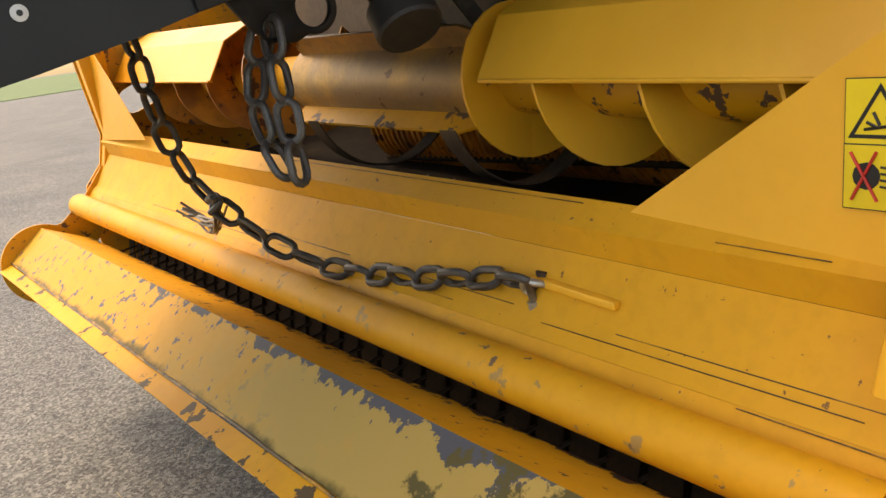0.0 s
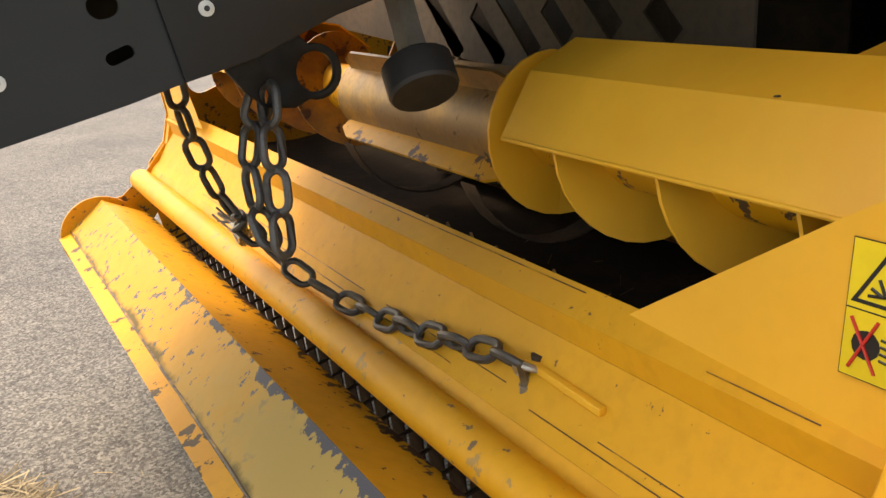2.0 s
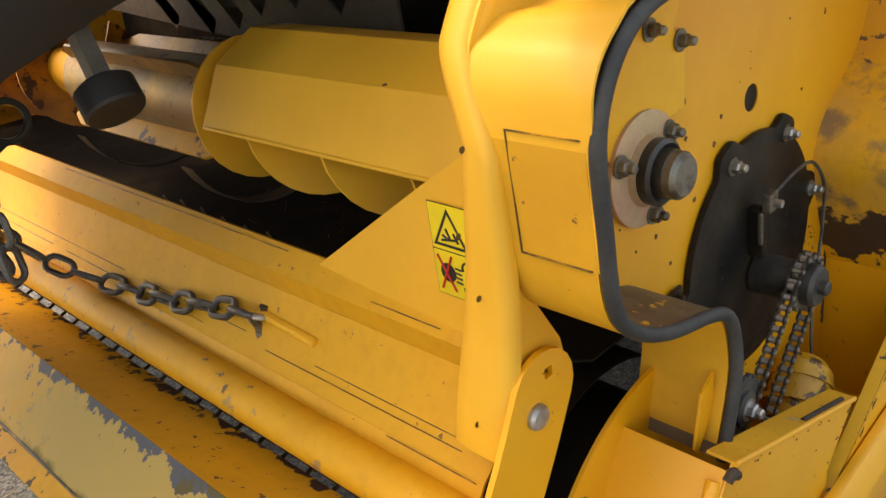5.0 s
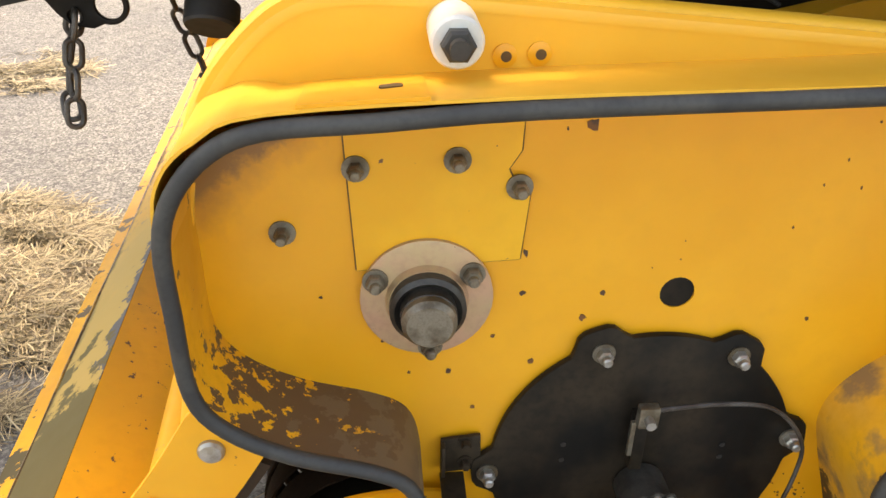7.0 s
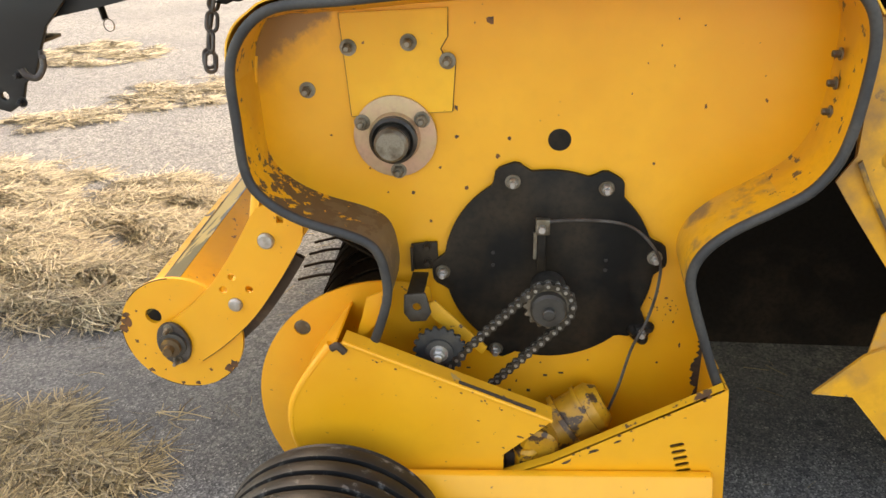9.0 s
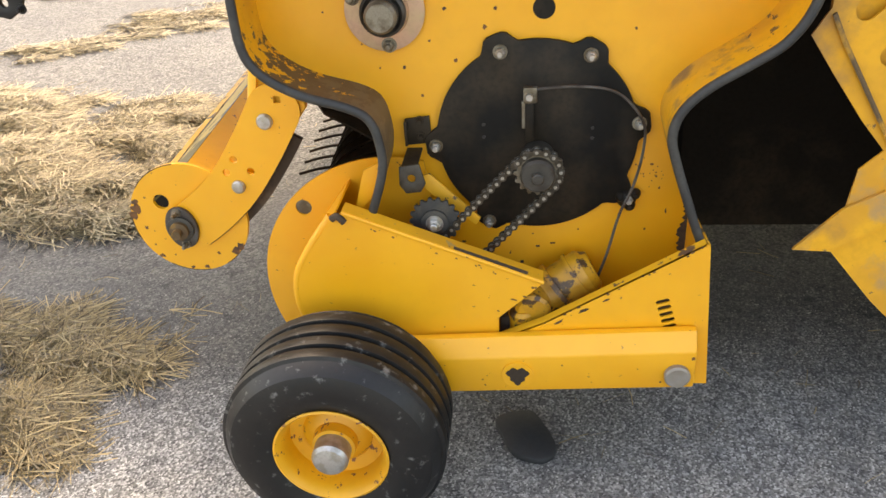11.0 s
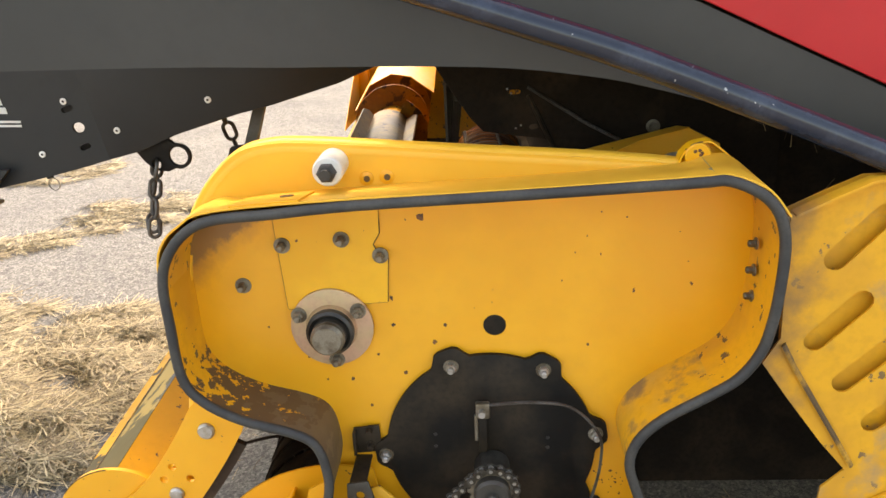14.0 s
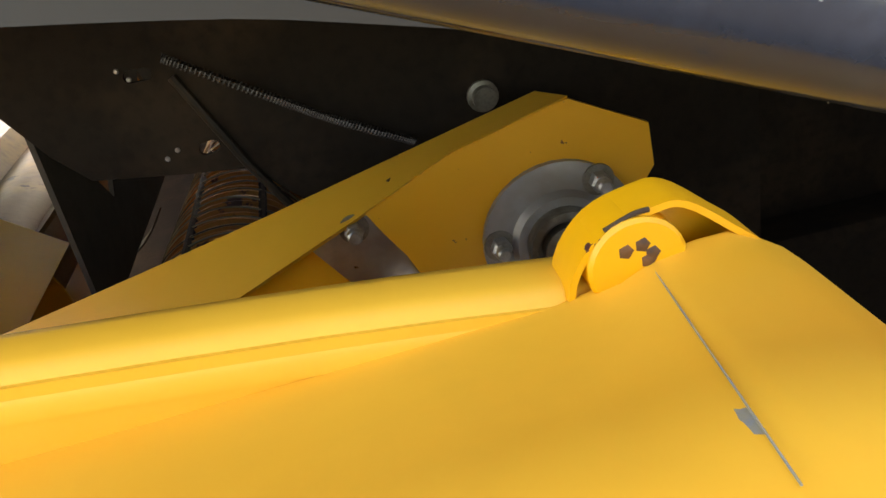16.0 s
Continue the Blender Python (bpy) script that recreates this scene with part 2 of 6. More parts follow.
M_BRIGHT = mat("bright_spring_steel", (0.5, 0.48, 0.44), 0.3, 0.9, second=(0.38, 0.33, 0.27), scale=15)
M_RAG = mat("black_rubber_scrap", (0.02, 0.022, 0.024), 0.6, scale=20, bump=0.4, bump_scale=60)
M_FOOT = mat("black_foot", (0.022, 0.02, 0.019), 0.6, scale=10)
M_BAR = mat("grey_bar_steel", (0.32, 0.3, 0.27), 0.4, 0.3, second=(0.24, 0.2, 0.16), scale=10)


def straw_mat(name, a, c):
    m = bpy.data.materials.new(name)
    m.use_nodes = True
    n, l = m.node_tree.nodes, m.node_tree.links
    g = n.new("ShaderNodeNewGeometry")
    r = n.new("ShaderNodeValToRGB")
    r.color_ramp.elements[0].color, r.color_ramp.elements[1].color = (*a, 1), (*c, 1)
    e = r.color_ramp.elements.new(0.55)
    e.color = (*(0.5 * (x + y) for x, y in zip(a, c)), 1)
    l.new(g.outputs["Random Per Island"], r.inputs[0])
    l.new(r.outputs[0], n["Principled BSDF"].inputs["Base Color"])
    n["Principled BSDF"].inputs["Roughness"].default_value = 0.6
    return m


M_STRAW = straw_mat("straw", (0.08, 0.056, 0.028), (0.56, 0.46, 0.27))
M_STRAW_OLD = straw_mat("old_straw", (0.05, 0.035, 0.017), (0.47, 0.35, 0.17))


def ground_mat():
    m = bpy.data.materials.new("worn_asphalt")
    m.use_nodes = True
    n, l = m.node_tree.nodes, m.node_tree.links
    b = n["Principled BSDF"]
    co = n.new("ShaderNodeTexCoord")

    def tex(kind, sc, detail=5.0):
        t = n.new(kind)
        t.inputs["Scale"].default_value = sc
        if kind == "ShaderNodeTexNoise":
            t.inputs["Detail"].default_value = detail
        l.new(co.outputs["Object"], t.inputs["Vector"])
        return t

    def ramp(sock, stops):
        r = n.new("ShaderNodeValToRGB")
        r.color_ramp.elements[0].position, r.color_ramp.elements[0].color = stops[0][0], (*stops[0][1], 1)
        r.color_ramp.elements[1].position, r.color_ramp.elements[1].color = stops[-1][0], (*stops[-1][1], 1)
        for p, c in stops[1:-1]:
            r.color_ramp.elements.new(p).color = (*c, 1)
        l.new(sock, r.inputs[0])
        return r.outputs[0]

    def mixc(kind, f, a, c):
        x = n.new("ShaderNodeMix")
        x.data_type, x.blend_type = "RGBA", kind
        if isinstance(f, float):
            x.inputs["Factor"].default_value = f
        else:
            l.new(f, x.inputs["Factor"])
        l.new(a, x.inputs["A"])
        l.new(c, x.inputs["B"])
        return x.outputs["Result"]

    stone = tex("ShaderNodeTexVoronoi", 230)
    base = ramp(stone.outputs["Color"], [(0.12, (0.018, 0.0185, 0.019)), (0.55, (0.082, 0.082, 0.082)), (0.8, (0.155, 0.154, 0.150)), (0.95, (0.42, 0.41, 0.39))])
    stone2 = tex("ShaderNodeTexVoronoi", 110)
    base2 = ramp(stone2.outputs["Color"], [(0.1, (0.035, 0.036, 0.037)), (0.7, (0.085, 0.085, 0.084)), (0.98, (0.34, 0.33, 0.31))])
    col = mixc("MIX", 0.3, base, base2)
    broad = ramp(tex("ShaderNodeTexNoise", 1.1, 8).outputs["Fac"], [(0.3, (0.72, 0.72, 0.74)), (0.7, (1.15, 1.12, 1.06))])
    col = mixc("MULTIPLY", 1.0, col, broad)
    # pale dusty gravel on the far side; its near reach also paints in sunlit ground
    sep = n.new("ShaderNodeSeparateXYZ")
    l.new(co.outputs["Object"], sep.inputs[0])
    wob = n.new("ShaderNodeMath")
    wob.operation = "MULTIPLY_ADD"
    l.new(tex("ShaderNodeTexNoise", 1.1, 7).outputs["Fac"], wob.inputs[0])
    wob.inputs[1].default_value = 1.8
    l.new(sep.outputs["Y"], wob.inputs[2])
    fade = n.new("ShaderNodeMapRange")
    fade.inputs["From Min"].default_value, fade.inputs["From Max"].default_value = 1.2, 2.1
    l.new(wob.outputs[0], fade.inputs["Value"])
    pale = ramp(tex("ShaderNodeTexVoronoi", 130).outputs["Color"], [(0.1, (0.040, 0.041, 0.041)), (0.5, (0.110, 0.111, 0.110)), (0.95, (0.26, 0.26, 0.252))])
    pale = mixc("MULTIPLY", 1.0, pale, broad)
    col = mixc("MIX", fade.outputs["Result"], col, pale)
    # asphalt painted paler on the near side for open light; dark spots, fine dirt
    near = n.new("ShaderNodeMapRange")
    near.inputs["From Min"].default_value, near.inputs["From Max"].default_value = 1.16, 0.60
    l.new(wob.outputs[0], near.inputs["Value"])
    lit_asphalt = ramp(stone.outputs["Color"], [(0.1, (0.05, 0.050, 0.050)), (0.55, (0.195, 0.194, 0.190)), (0.92, (0.52, 0.515, 0.50))])
    col = mixc("MIX", near.outputs["Result"], col, lit_asphalt)
    spots = ramp(tex("ShaderNodeTexNoise", 17, 8).outputs["Fac"], [(0.30, (0.55, 0.55, 0.56)), (0.42, (0.95, 0.95, 0.95)), (0.66, (1.12, 1.1, 1.06))])
    col = mixc("MULTIPLY", 1.0, col, spots)
    l.new(col, b.inputs["Base Color"])
    b.inputs["Roughness"].default_value = 0.8
    bp = n.new("ShaderNodeBump")
    bp.inputs["Strength"].default_value, bp.inputs["Distance"].default_value = 0.6, 0.004
    l.new(stone.outputs["Distance"], bp.inputs["Height"])
    l.new(bp.outputs["Normal"], b.inputs["Normal"])
    return m


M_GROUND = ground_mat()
M_GRASS = mat("grass", (0.07, 0.13, 0.025), 0.8, second=(0.11, 0.16, 0.04), scale=1.2, grain=0.25)


# ---- mesh helpers ----
def mesh_ob(name, bm, material, parent=None, smooth=30):
    me = bpy.data.meshes.new(name)
    bmesh.ops.recalc_face_normals(bm, faces=bm.faces[:])
    if smooth:
        lim = radians(smooth)
        for f in bm.faces:
            f.smooth = True
        for e in bm.edges:
            if len(e.link_faces) == 2 and e.calc_face_angle(0) > lim:
                e.smooth = False
    bm.to_mesh(me)
    bm.free()
    me.materials.append(material)
    ob = new(name, me)
    ob.parent = parent
    return ob


def part(name, bm, material, parent, label="", smooth=30):
    ob = mesh_ob(name, bm, material, parent, smooth)
    if label:
        ob["label"] = label
    return ob


def thing(name, label, category, group="", kind=""):
    return tagged(new(name), label, category, group, kind)


def bevel(bm, w, seg=2, angle=30):
    ed = [e for e in bm.edges if len(e.link_faces) == 2 and e.calc_face_angle(0) > radians(angle)]
    if ed:
        bmesh.ops.bevel(bm, geom=ed, offset=w, segments=seg, affect="EDGES", profile=0.5, clamp_overlap=True)
    return bm


def prism(pts, a, b, axis="y", bev=0.0, holes=()):
    """A plate: the outline pts extruded along an axis from a to b, with holes cut through it."""
    bm = bmesh.new()

    def place(p, d):
        return {"y": (p[0], d, p[1]), "x": (d, p[0], p[1]), "z": (p[0], p[1], d)}[axis]

    if not holes:
        f = bm.faces.new([bm.verts.new(place(p, a)) for p in pts])
        faces = [f]
    else:
        edges = []
        for loop in (pts, *holes):
            vs = [bm.verts.new(place(p, a)) for p in loop]
            edges += [bm.edges.new((vs[i], vs[(i + 1) % len(vs)])) for i in range(len(vs))]
        geom = bmesh.ops.triangle_fill(bm, use_beauty=True, use_dissolve=False, edges=edges)["geom"]
        faces = [g for g in geom if isinstance(g, bmesh.types.BMFace)]
    ext = bmesh.ops.extrude_face_region(bm, geom=faces)["geom"]
    off = Vector(place((0, 0), b)) - Vector(place((0, 0), a))
    bmesh.ops.translate(bm, verts=[g for g in ext if isinstance(g, bmesh.types.BMVert)], vec=off)
    bmesh.ops.recalc_face_normals(bm, faces=bm.faces[:])
    if bev:
        bevel(bm, bev)
    return bm


def box(x0, x1, y0, y1, z0, z1, bev=0.0, seg=2):
    bm = bmesh.new()
    bmesh.ops.create_cube(bm, size=1)
    for v in bm.verts:
        v.co = Vector((x0 + (v.co.x + 0.5) * (x1 - x0), y0 + (v.co.y + 0.5) * (y1 - y0), z0 + (v.co.z + 0.5) * (z1 - z0)))
    if bev:
        bevel(bm, bev, seg)
    return bm


def ring(c, r, n=24, start=0.0):
    return [(c[0] + r * math.cos(start + 2 * math.pi * i / n), c[1] + r * math.sin(start + 2 * math.pi * i / n)) for i in range(n)]


def slot(c, length, width, angle, n=8):
    """A long hole with round ends."""
    a = radians(angle)
    out = []
    for s, base in ((1, -math.pi / 2), (-1, math.pi / 2)):
        for i in range(n + 1):
            t = base + math.pi * i / n
            x, z = s * length / 2 + width / 2 * math.cos(t), width / 2 * math.sin(t)
            out.append((c[0] + x * math.cos(a) - z * math.sin(a), c[1] + x * math.sin(a) + z * math.cos(a)))
    return out


def smooth_path(pts, n=6, closed=False):
    """Catmull-Rom through the points."""
    out, k = [], len(pts)
    for i in range(k if closed else k - 1):
        p = [Vector(pts[(i + j) % k] if closed else pts[min(max(i + j, 0), k - 1)]) for j in (-1, 0, 1, 2)]
        for s in range(n):
            t = s / n
            out.append(0.5 * ((2 * p[1]) + (p[2] - p[0]) * t + (2 * p[0] - 5 * p[1] + 4 * p[2] - p[3]) * t * t + (3 * p[1] - p[0] - 3 * p[2] + p[3]) * t ** 3))
    if not closed:
        out.append(Vector(pts[-1]))
    return out


def tube(pts, r, n=10, closed=False, bm=None, flat=1.0):
    """A round bar along a path."""
    bm = bm or bmesh.new()
    pts = [Vector(p) for p in pts]
    k, rows, up = len(pts), [], None
    for i, p in enumerate(pts):
        d = (pts[(i + 1) % k] - pts[i - 1]) if closed else (pts[min(i + 1, k - 1)] - pts[max(i - 1, 0)])
        d.normalize()
        if up is None:
            up = d.orthogonal().normalized()
        up = (up - d * up.dot(d)).normalized()
        side = d.cross(up)
        rad = r[i] if isinstance(r, (list, tuple)) else r
        rows.append([bm.verts.new(p + (up * math.cos(2 * math.pi * j / n) + side * math.sin(2 * math.pi * j / n) * flat) * rad) for j in range(n)])
    for i in range(k if closed else k - 1):
        a, b = rows[i], rows[(i + 1) % k]
        for j in range(n):
            bm.faces.new((a[j], a[(j + 1) % n], b[(j + 1) % n], b[j]))
    if not closed:
        bm.faces.new(rows[0][::-1])
        bm.faces.new(rows[-1])
    return bm


def sheet(pts, y0, y1, th=0.003, shear=None, bev=0.0, by=None):
    """A folded sheet: an open profile of (x, z) run along y, with thickness."""
    bm = bmesh.new()
    pts = [Vector((p[0], p[1])) for p in pts]
    nrm = []
    for i in range(len(pts)):
        d = pts[min(i + 1, len(pts) - 1)] - pts[max(i - 1, 0)]
        nrm.append(Vector((-d.y, d.x)).normalized())
    loop = pts + [p - q * th for p, q in zip(pts[::-1], nrm[::-1])]
    rows = [[bm.verts.new((p.x, y, p.y)) for p in loop] for y in (y0, y1)]
    k = len(loop)
    for i in range(k):
        bm.faces.new((rows[0][i], rows[0][(i + 1) % k], rows[1][(i + 1) % k], rows[1][i]))
    for row in rows:
        for i in range(len(pts) - 1):
            bm.faces.new((row[i], row[i + 1], row[k - 2 - i], row[k - 1 - i]))
    if shear:
        for v in bm.verts:
            v.co = (by or lean)(*v.co)
    return bm


def wall(pts, y0, y1, th=0.004, closed=False):
    """A thin wall that follows (x, z) points and stands from y0 to y1."""
    bm = bmesh.new()
    pts = [Vector((p[0], p[1])) for p in pts]
    k = len(pts)
    rows = []
    for i, p in enumerate(pts):
        d = (pts[(i + 1) % k] - pts[i - 1]) if closed else (pts[min(i + 1, k - 1)] - pts[max(i - 1, 0)])
        q = Vector((-d.y, d.x)).normalized() * th / 2
        rows.append([bm.verts.new((p.x + s * q.x, y, p.y + s * q.y)) for s, y in ((1, y0), (-1, y0), (-1, y1), (1, y1))])
    for i in range(k if closed else k - 1):
        a, b = rows[i], rows[(i + 1) % k]
        for j in range(4):
            bm.faces.new((a[j], a[(j + 1) % 4], b[(j + 1) % 4], b[j]))
    if not closed:
        bm.faces.new(rows[0])
        bm.faces.new(rows[-1][::-1])
    return bm


def lathe(profile, c, n=32, axis="y", caps=True):
    """Revolve (radius, along) about an axis through c."""
    bm = bmesh.new()
    rows = []
    for r, d in profile:
        row = []
        for j in range(n):
            a = 2 * math.pi * j / n
            p = (r * math.cos(a), d, r * math.sin(a)) if axis == "y" else (r * math.cos(a), r * math.sin(a), d)
            row.append(bm.verts.new(Vector(c) + Vector(p)))
        rows.append(row)
    for a, b in zip(rows, rows[1:]):
        for j in range(n):
            bm.faces.new((a[j], a[(j + 1) % n], b[(j + 1) % n], b[j]))
    if caps:
        bm.faces.new(rows[0])
        bm.faces.new(rows[-1])
    return bm


def lean(x, y, z):
    """The pickup stands a little out of square with its end panel."""
    return Vector((x - 0.043 * y, y, z + 0.027 * y))


def press_lean(x, y, z):
    """The crop press runs almost level but drifts forward."""
    return Vector((x - 0.038 * y, y, z + 0.010 * y))


def hexbolt(parent, c, s=0.0095, out=-1, washer=0.013, stud=0.006, material=None, nm="bolt"):
    """A hexagon nut with washer and stud end, facing along -y (out=-1) or +y."""
    x, y, z = c
    w = part(nm, lathe([(washer, 0), (washer, out * 0.0025), (washer * 0.6, out * 0.0026)], c, 18), material or M_DIRTYZINC, parent)
    h = lathe([(s, 0), (s, out * 0.009), (s * 0.82, out * 0.0115), (s * 0.62, out * 0.0116)], (x, y + out * 0.002, z), 6)
    part("nut", h, material or M_ZINC, w, smooth=10)
    if stud:
        part("stud", lathe([(stud, 0), (stud, out * 0.010), (stud * 0.75, out * 0.012)], (x, y + out * 0.010, z), 12), material or M_ZINC, w)
    return w

# ---- ground ----
bm = bmesh.new()
bmesh.ops.create_grid(bm, x_segments=2, y_segments=2, size=400)
tagged(mesh_ob("ground", bm, M_GROUND), "worn grey asphalt yard with pale dusty gravel, near side painted lighter", "ground", kind="structure")
bm = prism([(-160, 44), (160, 48), (160, 300), (-160, 300)], -0.1, 0.03, "z")
tagged(mesh_ob("grass_verge", bm, M_GRASS), "green grass verge beyond the yard", "grass", kind="structure")

# ---- end case of the pickup: back plate, rim wall, rubber seal ----
RIM_TOP = [(-0.291, 0.643), (-0.29, 0.702), (-0.305, 0.747), (-0.344, 0.77), (-0.424, 0.794), (-0.485, 0.83), (-0.513, 0.876), (-0.517, 0.966), (-0.517, 1.04), (-0.501, 1.087), (-0.467, 1.125), (-0.421, 1.144), (-0.332, 1.151), (-0.203, 1.162), (0.058, 1.173), (0.287, 1.184), (0.338, 1.186), (0.385, 1.165), (0.412, 1.135), (0.424, 1.091), (0.424, 1.03), (0.418, 0.966), (0.405, 0.913), (0.375, 0.868), (0.331, 0.837), (0.264, 0.795), (0.226, 0.755), (0.214, 0.711), (0.226, 0.661), (0.246, 0.602), (0.269, 0.537), (0.287, 0.493)]
rim = [(p.x, p.y) for p in smooth_path([(-0.325, 0.54)] + RIM_TOP, 4)]


def fold_drop(x):
    """How far the fold's rear edge lies below its front edge."""
    return 0.026 * max(0.0, min(1.0, (x + 0.50) / 0.08)) * max(0.0, min(1.0, (0.375 - x) / 0.06))


case = thing("pickup_end_case", "yellow sheet-steel chain case on the pickup's end, guard removed", "machine case")
plate_pts = [(x, z - (0.006 + 1.04 * fold_drop(x) if z > 1.12 else 0.0)) for x, z in rim] + [(0.30, 0.215), (-0.30, 0.215), (-0.40, 0.30), (-0.40, 0.50)]
hole_c = (0.0, 0.90)
part("back_plate", prism(plate_pts, 0.0, 0.005, holes=[ring(hole_c, 0.020, 20)]), M_PANEL, case, "yellow painted back plate with small chips")


def droop(bm):
    """The upper wall falls away towards the back plate."""
    for v in bm.verts:
        if v.co.z > 1.12:
            v.co.z -= (0.004 + fold_drop(v.co.x)) * max(0.0, (v.co.y + 0.12) / 0.116)
    return bm


def deepen(bm):
    """The rim stands further out towards the rear."""
    for v in bm.verts:
        if v.co.y < -0.05:
            v.co.y -= 0.013 + 0.022 * v.co.x
    return bm


part("rim_wall", deepen(droop(wall(rim[35:100], 0.004, -0.116, 0.004))), M_YEL_RIM, case, "yellow rim wall with scuffed paint")
part("scraped_rim_wall", deepen(wall(rim[:36], 0.004, -0.116, 0.004)), M_GRIMERIM, case, "rim wall caked with brown grime")
part("scraped_rim_wall", deepen(wall(rim[99:], 0.004, -0.116, 0.004)), M_DUSTRIM, case, "rim wall with dusty brown smears")
skin_pts = []
for a, b, c in zip(rim[:36], rim[1:37], rim[2:38]):
    d = Vector((c[0] - a[0], c[1] - a[1])).normalized()
    skin_pts.append((b[0] - d.y * 0.0045, b[1] + d.x * 0.0045))
part("outer_skin", deepen(wall(skin_pts, 0.004, -0.112, 0.003)), M_GUARD, case, "yellow outer side of the rim")
part("rubber_seal", deepen(tube([(x, -0.12, z) for x, z in rim], 0.0084, 16)), M_RUBBER, case, "grey rubber edge seal")
part("right_cheek", box(0.281, 0.2855, -0.16, 0.0, 0.215, 0.50), M_YEL, case)
part("case_seam", box(-0.5245, -0.5225, -0.108, -0.02, 1.0470, 1.0485), M_GREASE, case, "seam across the rim wall")
part("case_seam", box(-0.5245, -0.5225, -0.0212, -0.0200, 0.9150, 1.0485), M_GREASE, case, "seam across the rim wall")
part("case_seam", box(-0.5245, -0.5225, -0.108, -0.02, 0.9150, 0.9165), M_GREASE, case, "seam across the rim wall")
# small cover plate round the bearing
part("patch_plate", prism([(-0.365, 1.113), (-0.187, 1.121), (-0.188, 1.075), (-0.20, 1.055), (-0.19, 1.033), (-0.176, 1.03), (-0.182, 0.95), (-0.355, 0.94)], -0.0045, 0.001), M_PATCH, case, "bolted lemon-yellow patch plate")
PATCH = [(-0.365, 1.113), (-0.355, 0.94), (-0.182, 0.95), (-0.176, 1.03), (-0.19, 1.033), (-0.20, 1.055), (-0.188, 1.075), (-0.187, 1.121)]
for a, b in zip(PATCH, PATCH[1:]):
    part("grimy_joint", tube([(a[0], -0.002, a[1]), (b[0], -0.002, b[1])], 0.0017, 6), M_GREASE, case)
for c in ((-0.353, -0.005, 1.058), (-0.252, -0.005, 1.066), (-0.188, -0.005, 1.036), (-0.43, 0.0, 0.985)):
    hexbolt(case, c, 0.0085, washer=0.014, material=M_DIRTYZINC)
for z in (1.055, 1.01, 0.965):
    b = hexbolt(case, (0, 0, 0), 0.006, washer=0.010, stud=0, material=M_DIRTYZINC)
    b.matrix_local = pose(0.416, -0.045, z, 0, 0, -90)
def chip(parent, c, r, seed, material=None, long=1.0, turn=0.0, nm="paint_chip"):
    """A ragged flake of missing paint on a plate that faces -y."""
    g = random.Random(seed)
    n = 9
    pts = []
    for i in range(n):
        a, q = 2 * math.pi * i / n, r * g.uniform(0.55, 1.2)
        u, v = q * math.cos(a), q * long * math.sin(a)
        pts.append((c[0] + u * math.cos(turn) - v * math.sin(turn), c[2] + u * math.sin(turn) + v * math.cos(turn)))
    part(nm, prism(pts, c[1] - 0.0004, c[1] + 0.0004), material or M_CHIP, parent)


CHIPS = [(-0.118, 1.100, 0.0060, 1.4), (-0.03, 0.79, 0.004, 1), (-0.175, 0.905, 0.004, 1), (-0.205, 0.848, 0.003, 1), (-0.16, 0.81, 0.005, 1), (-0.255, 0.80, 0.0045, 1.2), (-0.105, 0.87, 0.0045, 1), (-0.085, 0.902, 0.004, 1.2), (-0.093, 0.84, 0.003, 1.8), (-0.175, 0.955, 0.0035, 1.6), (-0.395, 0.905, 0.0022, 1), (-0.30, 0.80, 0.0022, 1), (0.235, 0.96, 0.002, 2.5), (0.16, 0.86, 0.0022, 1.3), (0.33, 0.97, 0.0022, 2.0), (0.22, 1.09, 0.0016, 1), (0.205, 0.60, 0.003, 1), (0.215, 0.575, 0.0022, 1), (0.19, 0.58, 0.002, 1), (0.222, 0.55, 0.002, 1.5), (0.175, 0.60, 0.002, 1), (0.20, 0.46, 0.0028, 1), (-0.02, 0.45, 0.002, 1), (-0.066, 0.405, 0.002, 2.2), (0.07, 0.46, 0.002, 1), (0.238, 0.50, 0.002, 3.0), (-0.33, 0.845, 0.002, 1), (-0.15, 0.74, 0.002, 1), (-0.225, 0.745, 0.003, 1)]
for k, (x, z, r, lg) in enumerate(CHIPS):
    chip(case, (x, -0.0006, z), r, 40 + k, long=lg, turn=0.3 * math.sin(k))
rg = random.Random(33)
for k in range(12):
    chip(case, (rg.uniform(-0.16, 0.36), -0.0006, rg.uniform(0.86, 1.13)), rg.uniform(0.0007, 0.0014), 90 + k, long=rg.uniform(1, 2.5))
for k in range(16):
    chip(case, (rg.gauss(0.205, 0.018), -0.0006, rg.gauss(0.575, 0.02)), rg.uniform(0.0008, 0.0016), 130 + k)
# black cup added behind the hole to paint in its dark inside
tube_in = lathe([(0.020, 0.0), (0.020, 0.09), (0.0, 0.09)], (0, 0.002, 0.90), 20)
part("hole_shade", tube_in, M_BLACK, case)

for x, z, w, h in ((-0.079, 0.376, 0.003, 0.009), (-0.042, 0.384, 0.0035, 0.003), (-0.01, 0.421, 0.004, 0.002), (0.02, 0.428, 0.005, 0.0015), (-0.16, 0.432, 0.004, 0.0015)):
    part("slit", prism([(x - w, z - h), (x + w, z - h), (x + w, z + h), (x - w, z + h)], -0.0012, 0.001), M_TINE, case, "small dark slit")
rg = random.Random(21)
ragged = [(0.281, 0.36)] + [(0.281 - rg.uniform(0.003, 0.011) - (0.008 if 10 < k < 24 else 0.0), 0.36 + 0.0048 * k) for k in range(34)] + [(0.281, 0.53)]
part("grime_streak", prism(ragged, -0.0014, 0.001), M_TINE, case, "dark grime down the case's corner")

